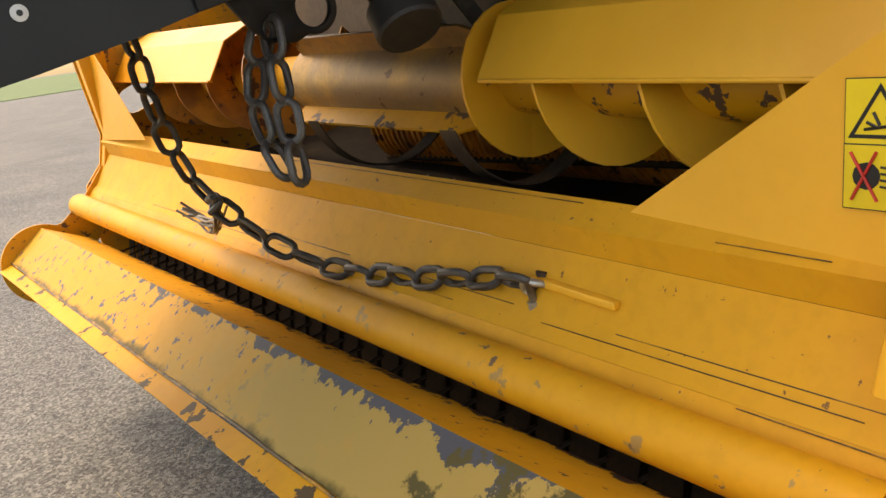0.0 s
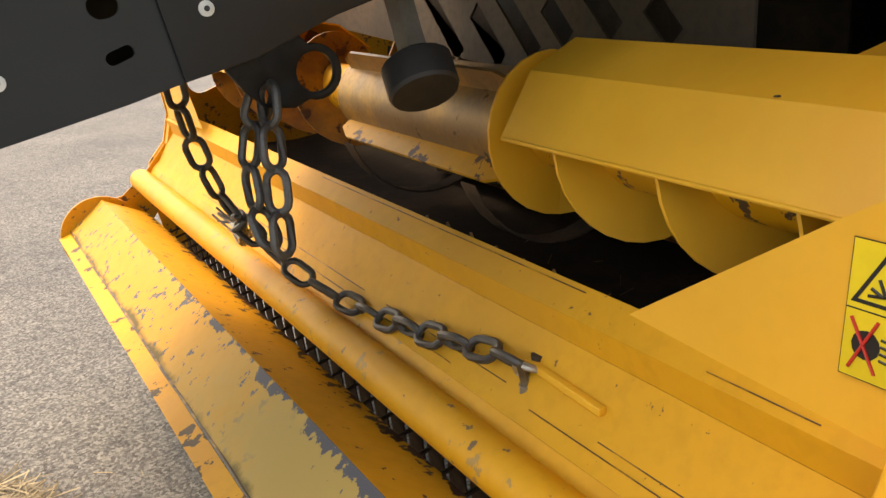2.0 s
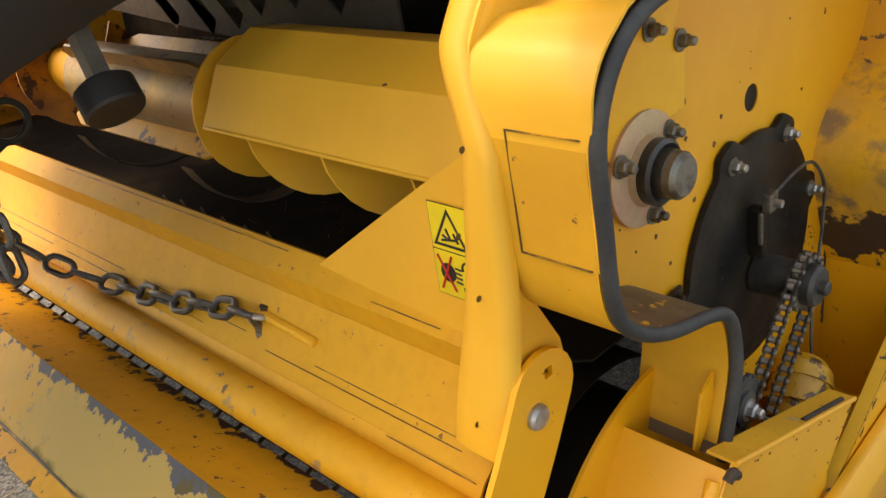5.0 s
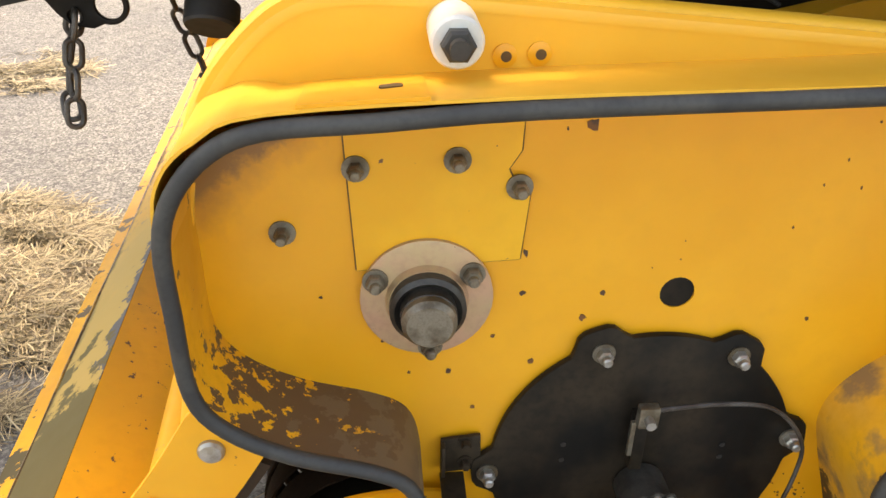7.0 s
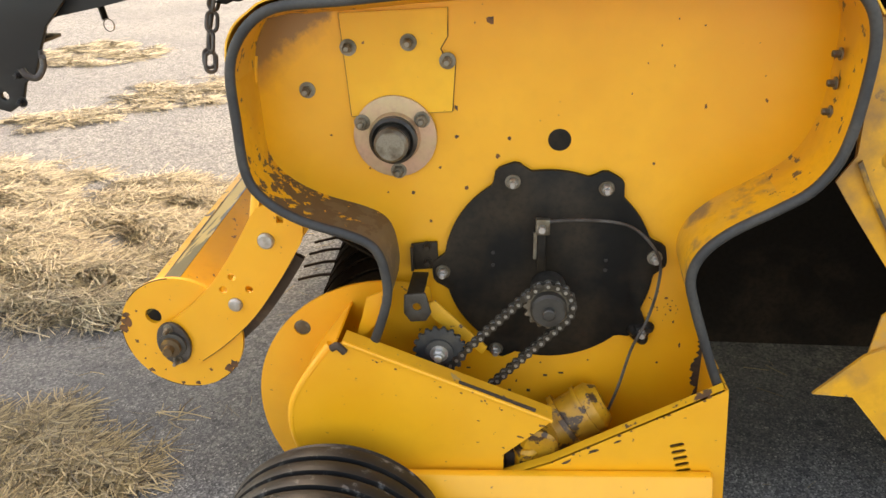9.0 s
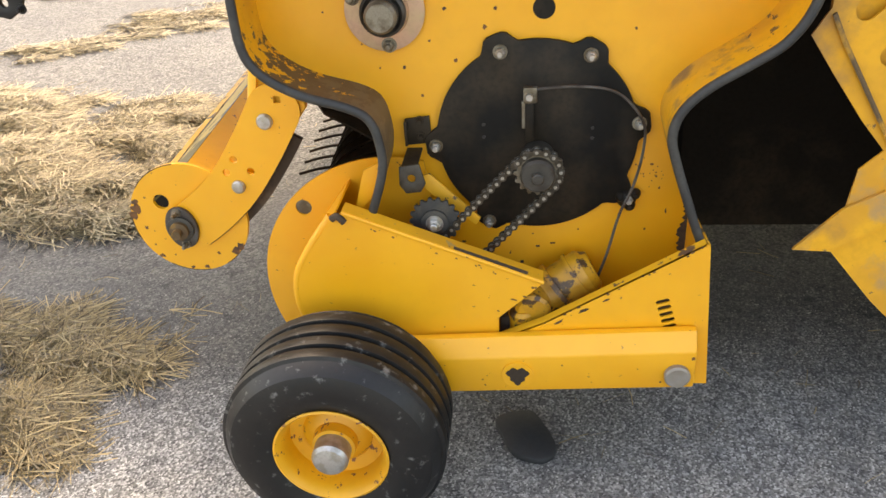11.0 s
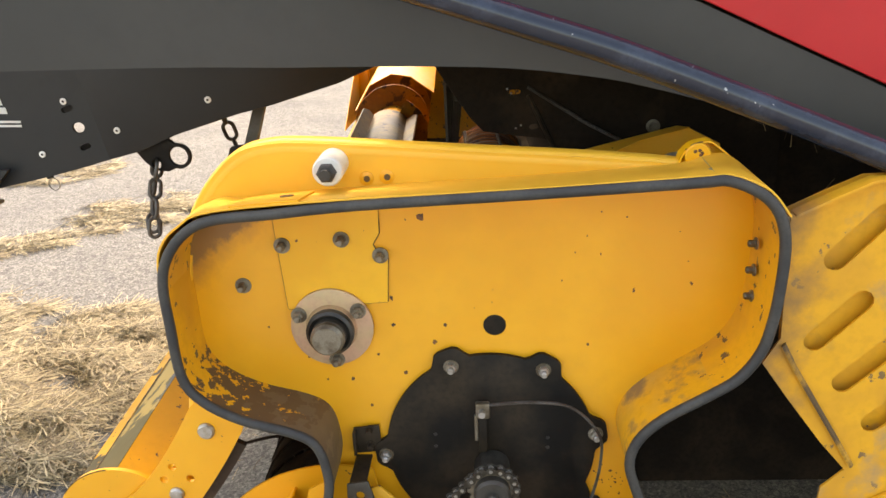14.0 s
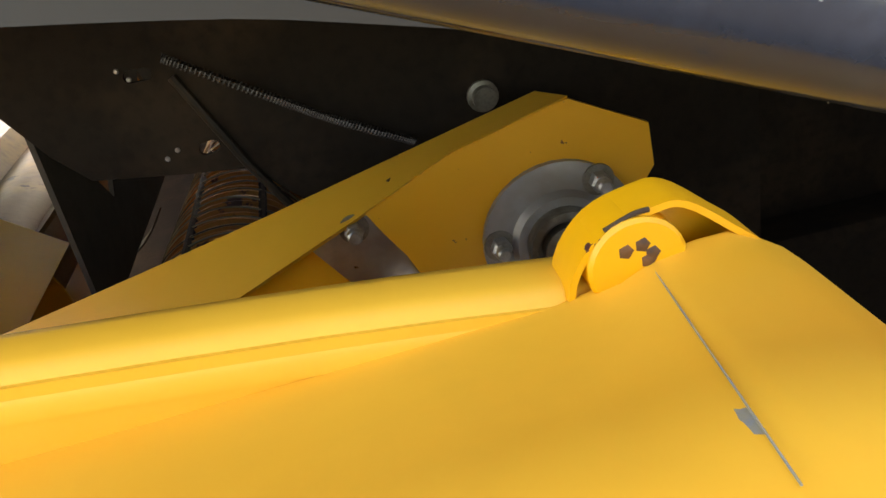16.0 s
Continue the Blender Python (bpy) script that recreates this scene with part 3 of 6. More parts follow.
# bearing on the auger's end
AX = (-0.281, 0.906)
bearing = thing("flange_bearing", "round three-bolt flange bearing on the auger shaft's end", "bearing")
part("flange", lathe([(0.072, 0), (0.072, -0.006), (0.066, -0.008), (0.045, -0.010), (0.042, -0.018), (0.036, -0.018)], (AX[0], -0.004, AX[1]), 40), M_FLANGE, bearing, "brownish plated flange")
part("inner_ring", lathe([(0.041, 0), (0.041, -0.016), (0.036, -0.020), (0.030, -0.014), (0.030, -0.03), (0.026, -0.034)], (AX[0], -0.018, AX[1]), 32), M_OIL, bearing, "greasy dark bearing ring")
part("shaft_end", lathe([(0.029, 0), (0.029, -0.040), (0.024, -0.046)], (AX[0], -0.018, AX[1]), 32), M_DIRTYZINC, bearing, "oily round shaft end")
for c in ((-0.336, -0.012, 0.932), (-0.233, -0.012, 0.938), (-0.277, -0.012, 0.846)):
    hexbolt(bearing, c, 0.0105, washer=0.014, material=M_DIRTYZINC)

# black cover disc with its bolts, sprocket and bracket
DC = (-0.013, 0.661)
cover = thing("cover_disc", "black oily round cover plate bolted to the case", "cover plate")
lugs = [math.atan2(z - DC[1], x - DC[0]) for x, z in ((-0.078, 0.828), (0.083, 0.818), (0.175, 0.688), (0.163, 0.535), (-0.106, 0.486), (-0.204, 0.649))]
outline = []
for i in range(144):
    a = 2 * math.pi * i / 144
    near = min(abs((a - g + math.pi) % (2 * math.pi) - math.pi) for g in lugs)
    grow = max(0.0, min(1.0, (0.205 - near) / 0.13))
    grow = grow * grow * (3 - 2 * grow)
    outline.append((DC[0] + (0.188 + 0.023 * grow) * math.cos(a), DC[1] + (0.188 + 0.023 * grow) * math.sin(a)))
part("disc", prism(outline, -0.002, -0.012, bev=0.0015), M_BLACK, cover)
for x, z in ((-0.078, 0.828), (0.083, 0.818), (0.175, 0.688), (0.163, 0.535), (-0.106, 0.486), (-0.204, 0.649)):
    hexbolt(cover, (x, -0.012, z), 0.0095, washer=0.0135)
for dx, dz, r in ((0.0, 0.0, 0.019), (0.015, 0.012, 0.012), (-0.012, 0.006, 0.011), (0.006, -0.012, 0.012)):
    part("grease_lump", lathe([(r, 0.0), (r * 0.8, -0.008), (r * 0.4, -0.013)], (0.160 + dx, -0.012, 0.532 + dz), 12), M_BLACK, cover, "lump of black grease")
for x, z in ((-0.112, 0.69), (-0.112, 0.665), (0.09, 0.68), (0.09, 0.66)):
    part("rivet_hole", lathe([(0.0035, 0), (0.0035, -0.0006)], (x, -0.012, z), 10), M_INK, cover)
# cable clip bracket
part("clip_bracket", box(-0.034, -0.018, -0.034, -0.012, 0.665, 0.745, 0.002), M_BLACK, cover)
part("clip", box(-0.037, -0.012, -0.048, -0.034, 0.742, 0.772, 0.003), M_DIRTYZINC, cover)
part("clip_screw", lathe([(0.006, 0), (0.006, -0.012)], (-0.026, -0.048, 0.757), 10), M_ZINC, cover)
part("clip_tongue", box(-0.04, -0.034, -0.036, -0.030, 0.69, 0.742, 0.001), M_DIRTYZINC, cover)
part("grease_pipe", tube(smooth_path([(-0.02, -0.045, 0.768), (0.06, -0.04, 0.77), (0.13, -0.035, 0.755), (0.178, -0.033, 0.70), (0.182, -0.033, 0.64), (0.168, -0.034, 0.57), (0.145, -0.036, 0.51), (0.125, -0.045, 0.43), (0.10, -0.06, 0.36)], 6), 0.0028, 7), M_STEEL, cover, "thin black grease pipe")

SP1, SP2, CY = (-0.011, 0.626), (-0.205, 0.527), -0.088


def sprocket(c, teeth, pitch, y, thick, hub):
    bm = bmesh.new()
    r = pitch / (2 * math.sin(math.pi / teeth))
    pts = []
    for i in range(teeth):
        a = 2 * math.pi * i / teeth
        for da, rr in ((-0.36, r - 0.0035), (-0.2, r + 0.001), (0.0, r + 0.003), (0.2, r + 0.001), (0.36, r - 0.0035)):
            b = a + da * 2 * math.pi / teeth
            pts.append((c[0] + rr * math.cos(b), c[1] + rr * math.sin(b)))
    return prism(pts, y - thick / 2, y + thick / 2, bev=0.0008)


PITCH = 0.0163
drive = thing("drive_sprocket", "oily drive sprocket on the pickup reel shaft", "sprocket", "chain sprockets")
part("toothed_wheel", sprocket(SP1, 16, PITCH, CY, 0.009, 0.03), M_DIRTYZINC, drive)
part("hub", lathe([(0.032, 0.072), (0.032, -0.018), (0.028, -0.024), (0.011, -0.024), (0.011, -0.034), (0.009, -0.036)], (SP1[0], CY, SP1[1]), 28), M_OIL, drive)
idler = thing("idler_sprocket", "black toothed idler sprocket with a nut at its centre", "sprocket", "chain sprockets")
part("toothed_wheel", sprocket(SP2, 18, PITCH, CY, 0.008, 0.03), M_IDLER, idler)
part("hub", lathe([(0.026, 0.03), (0.026, -0.010), (0.020, -0.012)], (SP2[0], CY, SP2[1]), 24), M_IDLER, idler)
hexbolt(idler, (SP2[0], CY - 0.011, SP2[1]), 0.012, washer=0.017, stud=0.008, material=M_ZINC)
part("axle_stub", lathe([(0.012, 0), (0.012, -0.05)], (SP2[0], CY + 0.058, SP2[1]), 14), M_BLACK, idler)

# roller chain over the drive sprocket and down past the idler
r1 = PITCH / (2 * math.sin(math.pi / 16))
dirn = Vector((-0.205 + 0.055 + 0.011, 0.475 - 0.626)).normalized()
nrm = Vector((-dirn.y, dirn.x))
path = []
for i in range(26):
    path.append(Vector(SP1) - nrm * r1 + dirn * PITCH * (14 - i) if i < 14 else None)
path = [p for p in path if p is not None]
a0 = math.atan2(-nrm.y, -nrm.x)
for i in range(1, 9):
    path.append(Vector(SP1) + r1 * Vector((math.cos(a0 - i * 2 * math.pi / 16), math.sin(a0 - i * 2 * math.pi / 16))))
for i in range(1, 16):
    path.append(Vector(SP1) + nrm * r1 + dirn * PITCH * (i - 0.2))
chain = thing("roller_chain", "greasy steel roller chain running over two sprockets", "chain")


def chain_link(outer):
    bm = bmesh.new()
    for s in (-1, 1):
        off = s * (0.0068 if outer else 0.0052)
        pts = []
        for cx, base in ((PITCH / 2, -2.2), (-PITCH / 2, math.pi - 2.2)):
            pts += [(cx + 0.0072 * math.cos(base + 4.4 * i / 8), 0.0072 * math.sin(base + 4.4 * i / 8)) for i in range(9)]
            pts.append((0, 0.0036 if cx > 0 else -0.0036))
        vs = [bm.verts.new((p[0], off, p[1])) for p in pts]
        vs2 = [bm.verts.new((p[0], off + s * 0.0014, p[1])) for p in pts]
        bm.faces.new(vs)
        bm.faces.new(vs2)
        for i in range(len(vs)):
            bm.faces.new((vs[i], vs[(i + 1) % len(vs)], vs2[(i + 1) % len(vs)], vs2[i]))
    for cx in (-PITCH / 2, PITCH / 2):
        r, hw = (0.0034, 0.0098) if outer else (0.0050, 0.005)
        a = [bm.verts.new((cx + r * math.cos(t * math.pi / 3), -hw, r * math.sin(t * math.pi / 3))) for t in range(6)]
        b = [bm.verts.new((cx + r * math.cos(t * math.pi / 3), hw, r * math.sin(t * math.pi / 3))) for t in range(6)]
        ends = [bm.faces.new(a), bm.faces.new(b)]
        for i in range(6):
            ends.append(bm.faces.new((a[i], a[(i + 1) % 6], b[(i + 1) % 6], b[i])))
        for f in ends:
            f.material_index = 1
    return bm


proto = [part("link", chain_link(o), M_CHAIN, chain) for o in (False, True)]
for ob in proto:
    ob.data.materials.append(M_ZINC)
for i, (p, q) in enumerate(zip(path, path[1:])):
    m, ang = (p + q) / 2, math.atan2(q.y - p.y, q.x - p.x)
    ob = proto[i % 2] if i < 2 else new("link", proto[i % 2].data)
    ob.parent = chain
    ob.matrix_local = Matrix.Translation((m.x, CY, m.y)) @ Matrix.Rotation(-ang, 4, "Y")

# small black brackets by the seal
brk = thing("angle_bracket", "small black angle bracket bolted beside the cover", "bracket")
part("leaf", prism([(-0.262, 0.702), (-0.214, 0.708), (-0.212, 0.654), (-0.258, 0.650)], -0.004, -0.010, bev=0.001), M_BLACK, brk)
part("web", box(-0.262, -0.257, -0.022, -0.004, 0.652, 0.70, 0.001), M_BLACK, brk)
for z in (0.70, 0.668):
    hexbolt(brk, (-0.232, -0.010, z), 0.006, washer=0.009, stud=0, material=M_BLACK)
ten = thing("tensioner_bracket", "black bent tensioner bracket with a square hole", "bracket")
part("tab", prism([(-0.266, 0.640), (-0.228, 0.645), (-0.218, 0.605), (-0.228, 0.588), (-0.256, 0.585), (-0.268, 0.603)], -0.085, -0.090, bev=0.0018, holes=[ring((-0.244, 0.616), 0.008, 8)]), M_OIL, ten)
part("leg", box(-0.262, -0.232, -0.085, 0.0, 0.636, 0.641, 0.001), M_BLACK, ten)
part("tension_arm", prism([(-0.245, 0.60), (-0.215, 0.61), (-0.12, 0.515), (-0.13, 0.50), (-0.21, 0.565)], -0.05, -0.056, bev=0.001), M_YEL_WORN, ten)

# ---- lower guard, corner plate, gearbox hub ----
guard = thing("lower_chain_guard", "yellow curved sheet guard with a worn folded top edge", "chain guard")
GPTS = [(-0.385, 0.572), (-0.365, 0.585), (0.0, 0.437), (-0.012, 0.424), (-0.085, 0.356), (-0.085, 0.24), (-0.36, 0.235), (-0.44, 0.30), (-0.47, 0.36), (-0.477, 0.42), (-0.452, 0.48)]
part("front_sheet", prism(GPTS, -0.160, -0.164), M_YEL, guard)
part("side_wrap", wall([(p.x, p.y) for p in smooth_path([(-0.378, 0.582), (-0.452, 0.48), (-0.477, 0.42), (-0.47, 0.36), (-0.44, 0.30), (-0.36, 0.235), (-0.2, 0.22)], 5)], -0.018, -0.161, 0.004), M_YEL, guard)
fold = [(-0.365, 0.585), (-0.24, 0.534), (-0.12, 0.486), (0.0, 0.437)]
part("folded_edge", sheet([(x, z + 0.003) for x, z in fold], -0.166, -0.128, 0.004), M_SCUFF, guard, "chipped folded edge")
part("worn_strip", tube([(-0.165, -0.158, 0.506), (-0.03, -0.158, 0.452)], 0.0044, 8), M_TINE, guard, "strip of bare brown metal")
part("bead", tube([(x, -0.1655, z) for x, z in fold], 0.004, 10), M_YEL, guard)
part("corner_bend", tube(smooth_path([(-0.39, -0.150, 0.57), (-0.435, -0.155, 0.508), (-0.468, -0.156, 0.445), (-0.472, -0.156, 0.38), (-0.452, -0.156, 0.318)], 5), 0.009, 12), M_YEL, guard)
part("corner_tab", tube(smooth_path([(-0.385, -0.165, 0.572), (-0.374, -0.166, 0.578), (-0.362, -0.165, 0.565)], 4), 0.007, 8), M_TINE, guard)
part("inner_flap", prism([(-0.33, 0.64), (-0.30, 0.655), (-0.305, 0.60), (-0.345, 0.555), (-0.352, 0.565)], -0.10, -0.104), M_YEL, guard)
CAPC = (-0.30, 0.345)
cap = thing("reel_end_plate", "large round yellow end plate of the pickup reel", "end plate")
part("plate", prism([(CAPC[0] + 0.283 * math.cos(a), CAPC[1] + 0.283 * math.sin(a)) for a in [math.pi * (0.42 + 1.0 * i / 48) for i in range(49)]] + [(-0.29, 0.12), (-0.22, 0.55)], -0.012, -0.018, holes=[ring((-0.481, 0.521), 0.017, 14)]), M_YEL, cap)
part("muddy_plug", lathe([(0.0168, 0.0), (0.0168, -0.002)], (-0.481, -0.0125, 0.521), 16), M_DIRTYZINC, cap, "dull flat plug")
corner = thing("corner_guard_plate", "yellow triangular corner plate with vent slots", "guard plate")
holes = [slot((0.218 + 0.0042 * i, 0.400 - 0.0138 * i), 0.017, 0.0088, 17, 5) for i in range(6)]
part("sheet", prism([(0.284, 0.522), (0.292, 0.515), (0.315, 0.21), (-0.10, 0.21), (-0.098, 0.305), (0.0, 0.350)], -0.166, -0.170, holes=holes), M_YEL, corner)
part("backing", prism([(0.18, 0.43), (0.27, 0.43), (0.27, 0.32), (0.18, 0.32)], -0.150, -0.152), M_GREASE, corner)
part("side_fold", prism([(-0.168, 0.520), (0.0, 0.500), (0.0, 0.21), (-0.168, 0.21)], 0.288, 0.292, "x"), M_YEL_RIM, corner)
part("top_fold", sheet([(-0.098, 0.306), (0.0, 0.351), (0.284, 0.522)], -0.170, -0.150, 0.004), M_YEL_WORN, corner)
rg = random.Random(52)
for k in range(13):
    u = rg.random()
    chip(corner, (0.284 * u, -0.1702, 0.350 + 0.172 * u - rg.uniform(0.003, 0.007)), rg.uniform(0.0015, 0.0045), 300 + k, long=0.6, turn=0.545)
for k in range(12):
    u = rg.random()
    chip(guard, (-0.36 + 0.36 * u, -0.1643, 0.578 - 0.148 * u - rg.uniform(0.004, 0.012)), rg.uniform(0.0012, 0.0036), 330 + k, long=0.6, turn=-0.38)
for k, (x, z, r, lg) in enumerate(((-0.055, 0.398, 0.006, 0.35), (-0.035, 0.405, 0.004, 0.5), (-0.13, 0.43, 0.003, 0.4), (-0.02, 0.425, 0.004, 0.6), (-0.085, 0.372, 0.0035, 0.5))):
    chip(guard, (x, -0.1643, z), r, 350 + k, long=lg, turn=-0.3)
for x, z, r in ((0.03, 0.352, 0.010), (0.075, 0.379, 0.012), (0.115, 0.402, 0.007), (-0.055, 0.318, 0.010)):
    chip(corner, (x, -0.1702, z), r, int(4000 * r) + 370, M_TINE, 0.35, 0.545, "greasy_patch")
gear = thing("gearbox_hub", "greasy yellow gearbox hub in the bottom of the case", "gearbox")
part("barrel", tube([(0.0, -0.07, 0.340), (0.04, -0.06, 0.364), (0.085, -0.05, 0.390), (0.100, -0.047, 0.398)], [0.044, 0.048, 0.049, 0.036], 26), M_HUB, gear)
part("flange", tube([(0.025, -0.063, 0.3555), (0.033, -0.0605, 0.361)], 0.057, 26), M_HUB, gear)
part("collar", tube([(0.064, -0.0545, 0.3785), (0.070, -0.053, 0.3825)], 0.0525, 26), M_HUB, gear)
part("neck", lathe([(0.035, 0), (0.035, -0.05), (0.028, -0.055)], (-0.02, -0.08, 0.35), 20), M_HUB, gear)
part("foot", box(-0.085, -0.005, -0.13, -0.06, 0.275, 0.335, 0.008), M_TINE, gear, "dark brown foot")
part("boss", lathe([(0.026, 0.0), (0.026, 0.055), (0.021, 0.062), (0.012, 0.062)], (-0.042, -0.118, 0.285), 22, "z"), M_HUB, gear)
part("case_floor", box(-0.40, 0.285, -0.16, 0.0, 0.212, 0.216), M_YEL_WORN, case)

# ---- gauge wheel on its arm ----
arm = thing("wheel_arm", "yellow box-section gauge wheel arm with pivot bolt", "wheel arm")
bm = bmesh.new()
rows = [[bm.verts.new((x, y, z)) for y, z in ((-0.172, z0), (-0.210, z0), (-0.210, z1 - 0.036), (-0.190, z1), (-0.172, z1))] for x, z0, z1 in ((-0.366, 0.200, 0.314), (0.282, 0.232, 0.350))]
for j in range(5):
    bm.faces.new((rows[0][j], rows[0][(j + 1) % 5], rows[1][(j + 1) % 5], rows[1][j]))
bm.faces.new(rows[0])
bm.faces.new(rows[1])
bmesh.ops.recalc_face_normals(bm, faces=bm.faces[:])
part("beam", bevel(bm, 0.004, 2, 20), M_YEL, arm)
part("pivot_bolt", lathe([(0.024, 0), (0.024, -0.009), (0.020, -0.012)], (0.249, -0.210, 0.262), 24), M_BAR, arm, "round steel pivot head")
part("boss", lathe([(0.030, 0), (0.030, -0.003)], (-0.049, -0.210, 0.256), 28), M_YEL, arm)
part("boss_hole", prism([(-0.049 + 0.019 * (1 + 0.18 * math.sin(3 * a) + 0.12 * math.sin(7 * a)) * math.cos(a), 0.256 + 0.019 * (1 + 0.18 * math.sin(3 * a) + 0.12 * math.sin(7 * a)) * math.sin(a)) for a in [2 * math.pi * i / 28 for i in range(28)]], -0.2131, -0.2143), M_TINE, arm, "rust-edged hole")
rg = random.Random(61)
for k in range(12):
    x = rg.uniform(-0.28, 0.23)
    chip(arm, (x, -0.2102, rg.uniform(0.215, 0.30)), rg.uniform(0.0008, 0.0024), 400 + k)
for k, (x, z, r) in enumerate(((0.265, 0.243, 0.006), (0.276, 0.30, 0.004), (0.255, 0.235, 0.004))):
    chip(arm, (x, -0.2102, z), r, 420 + k)
WC = (-0.382, -0.31, 0.2085)
wheel = thing("gauge_wheel", "small ribbed black gauge wheel with a chipped yellow rim", "wheel")
prof = [(0.115, -0.078), (0.135, -0.092), (0.165, -0.095), (0.190, -0.086), (0.203, -0.070), (0.207, -0.062)]
for k in range(4):
    y = -0.054 + k * 0.036
    prof += [(0.214, y - 0.005), (0.215, y), (0.215, y + 0.014), (0.214, y + 0.019), (0.199, y + 0.021), (0.199, y + 0.027)]
prof += [(0.203, 0.094), (0.185, 0.104), (0.150, 0.106), (0.115, 0.09)]
prof = [(0.97 * r, y) for r, y in prof]
prof[0] = (0.103, -0.080)
part("tyre", lathe(prof, WC, 72, caps=False), M_TYRE, wheel, "black ribbed tyre")
part("rim", lathe([(0.105, -0.080), (0.107, -0.085), (0.103, -0.087), (0.097, -0.080), (0.092, -0.062), (0.089, -0.03), (0.066, -0.024), (0.057, -0.034), (0.042, -0.040), (0.040, -0.06), (0.03, -0.062)], WC, 48, caps=False), M_WHEELRIM, wheel, "yellow rim with rust chips")
part("hub_cap", lathe([(0.034, -0.055), (0.034, -0.092), (0.029, -0.100), (0.016, -0.104)], WC, 28), M_ZINC, wheel, "domed grey hub cap")
part("inner_disc", lathe([(0.110, 0.0), (0.110, 0.088)], WC, 32), M_DARK, wheel)
part("axle", lathe([(0.02, 0.08), (0.02, 0.135)], WC, 16), M_YEL, wheel)

# ---- end frame with rolled edge, post, lug and knob ----
frame_thing = thing("pickup_bulkhead", "yellow bulkhead with a rolled edge at the pickup's end", "bulkhead")
HUMP = [(-0.53, 0.68), (-0.53, 0.80), (-0.53, 1.02), (-0.512, 1.10), (-0.492, 1.14), (-0.458, 1.18), (-0.421, 1.21), (-0.38, 1.222), (-0.304, 1.224), (-0.051, 1.202), (0.203, 1.18), (0.36, 1.16)]
hump = [(p.x, p.y) for p in smooth_path(HUMP, 4)]
bm = prism(hump + [(0.40, 1.10), (0.30, 1.02), (-0.44, 1.02), (-0.47, 0.86), (-0.475, 0.70)], 0.028, 0.034)
part("web_plate", bm, M_YEL_CLEAN, frame_thing)
ROLL = smooth_path([(-0.574, 0.655), (-0.566, 0.72), (-0.540, 0.86), (-0.532, 1.00), (-0.516, 1.09), (-0.494, 1.134), (-0.460, 1.176), (-0.423, 1.206), (-0.38, 1.221), (-0.30, 1.223), (-0.051, 1.202), (0.203, 1.180), (0.345, 1.163)], 6)
bm = bmesh.new()
rows = []
for i, p in enumerate(ROLL):
    d = (ROLL[min(i + 1, len(ROLL) - 1)] - ROLL[max(i - 1, 0)]).normalized()
    out = Vector((-d.y, d.x))
    w = max(0.0, min(1.0, (1.12 - p.y) / 0.10)) if p.x < -0.45 else 0.0
    y0 = 0.027 - 0.036 * w
    y1 = 0.072 + w * (-0.042 + 0.15 * max(0.0, 1.05 - p.y))
    row = []
    for off, t in ((-0.016, 0.0), (-0.008, 0.0), (-0.001, 0.06), (0.004, 0.16), (0.006, 0.32), (0.006, 0.7), (0.003, 0.93), (-0.006, 1.0), (-0.016, 1.0)):
        row.append(bm.verts.new((p.x + out.x * off, y0 + (y1 - y0) * t, p.y + out.y * off)))
    rows.append(row)
for a, b in zip(rows, rows[1:]):
    for j in range(len(a)):
        k = (j + 1) % len(a)
        bm.faces.new((a[j], a[k], b[k], b[j]))
bm.faces.new(rows[0])
bm.faces.new(rows[-1])
part("rolled_edge", bm, M_YEL_CLEAN, frame_thing, "rounded flange round the bulkhead's edge", smooth=60)
part("post_face", prism([(-0.570, 0.66), (-0.563, 0.72), (-0.535, 0.86), (-0.530, 0.92), (-0.505, 0.86), (-0.458, 0.765), (-0.452, 0.725), (-0.490, 0.675), (-0.535, 0.655)], 0.0, 0.02, bev=0.004), M_YEL_CLEAN, frame_thing)
for x, y, z in ((-0.546, 0.020, 1.03), (-0.551, 0.028, 0.86), (-0.549, 0.045, 0.93), (-0.576, 0.04, 0.70)):
    part("paint_chip", lathe([(0.0042, -0.002), (0.0022, 0.0)], (x, y, z), 6), M_GREASE, frame_thing, "brown paint chip")
SKIN = [(p.x, p.y) for p in smooth_path([(-0.522, 0.915), (-0.523, 1.05), (-0.512, 1.102), (-0.478, 1.136), (-0.42, 1.159), (-0.2, 1.174), (0.06, 1.183), (0.3, 1.195), (0.348, 1.194), (0.398, 1.171), (0.43, 1.131)], 4)]


def fold_z(x, y):
    for (xa, za), (xb, zb) in zip(SKIN, SKIN[1:]):
        if xa <= x <= xb:
            return za + (zb - za) * (x - xa) / (xb - xa) - fold_drop(x) * max(0.0, min(1.0, (y + 0.133 + 0.022 * x) / (0.161 + 0.022 * x)))
    return 1.16


def sloped(bm):
    for v in bm.verts:
        v.co.z -= fold_drop(v.co.x) * max(0.0, (v.co.y + 0.12) / 0.150)
    return deepen(bm)


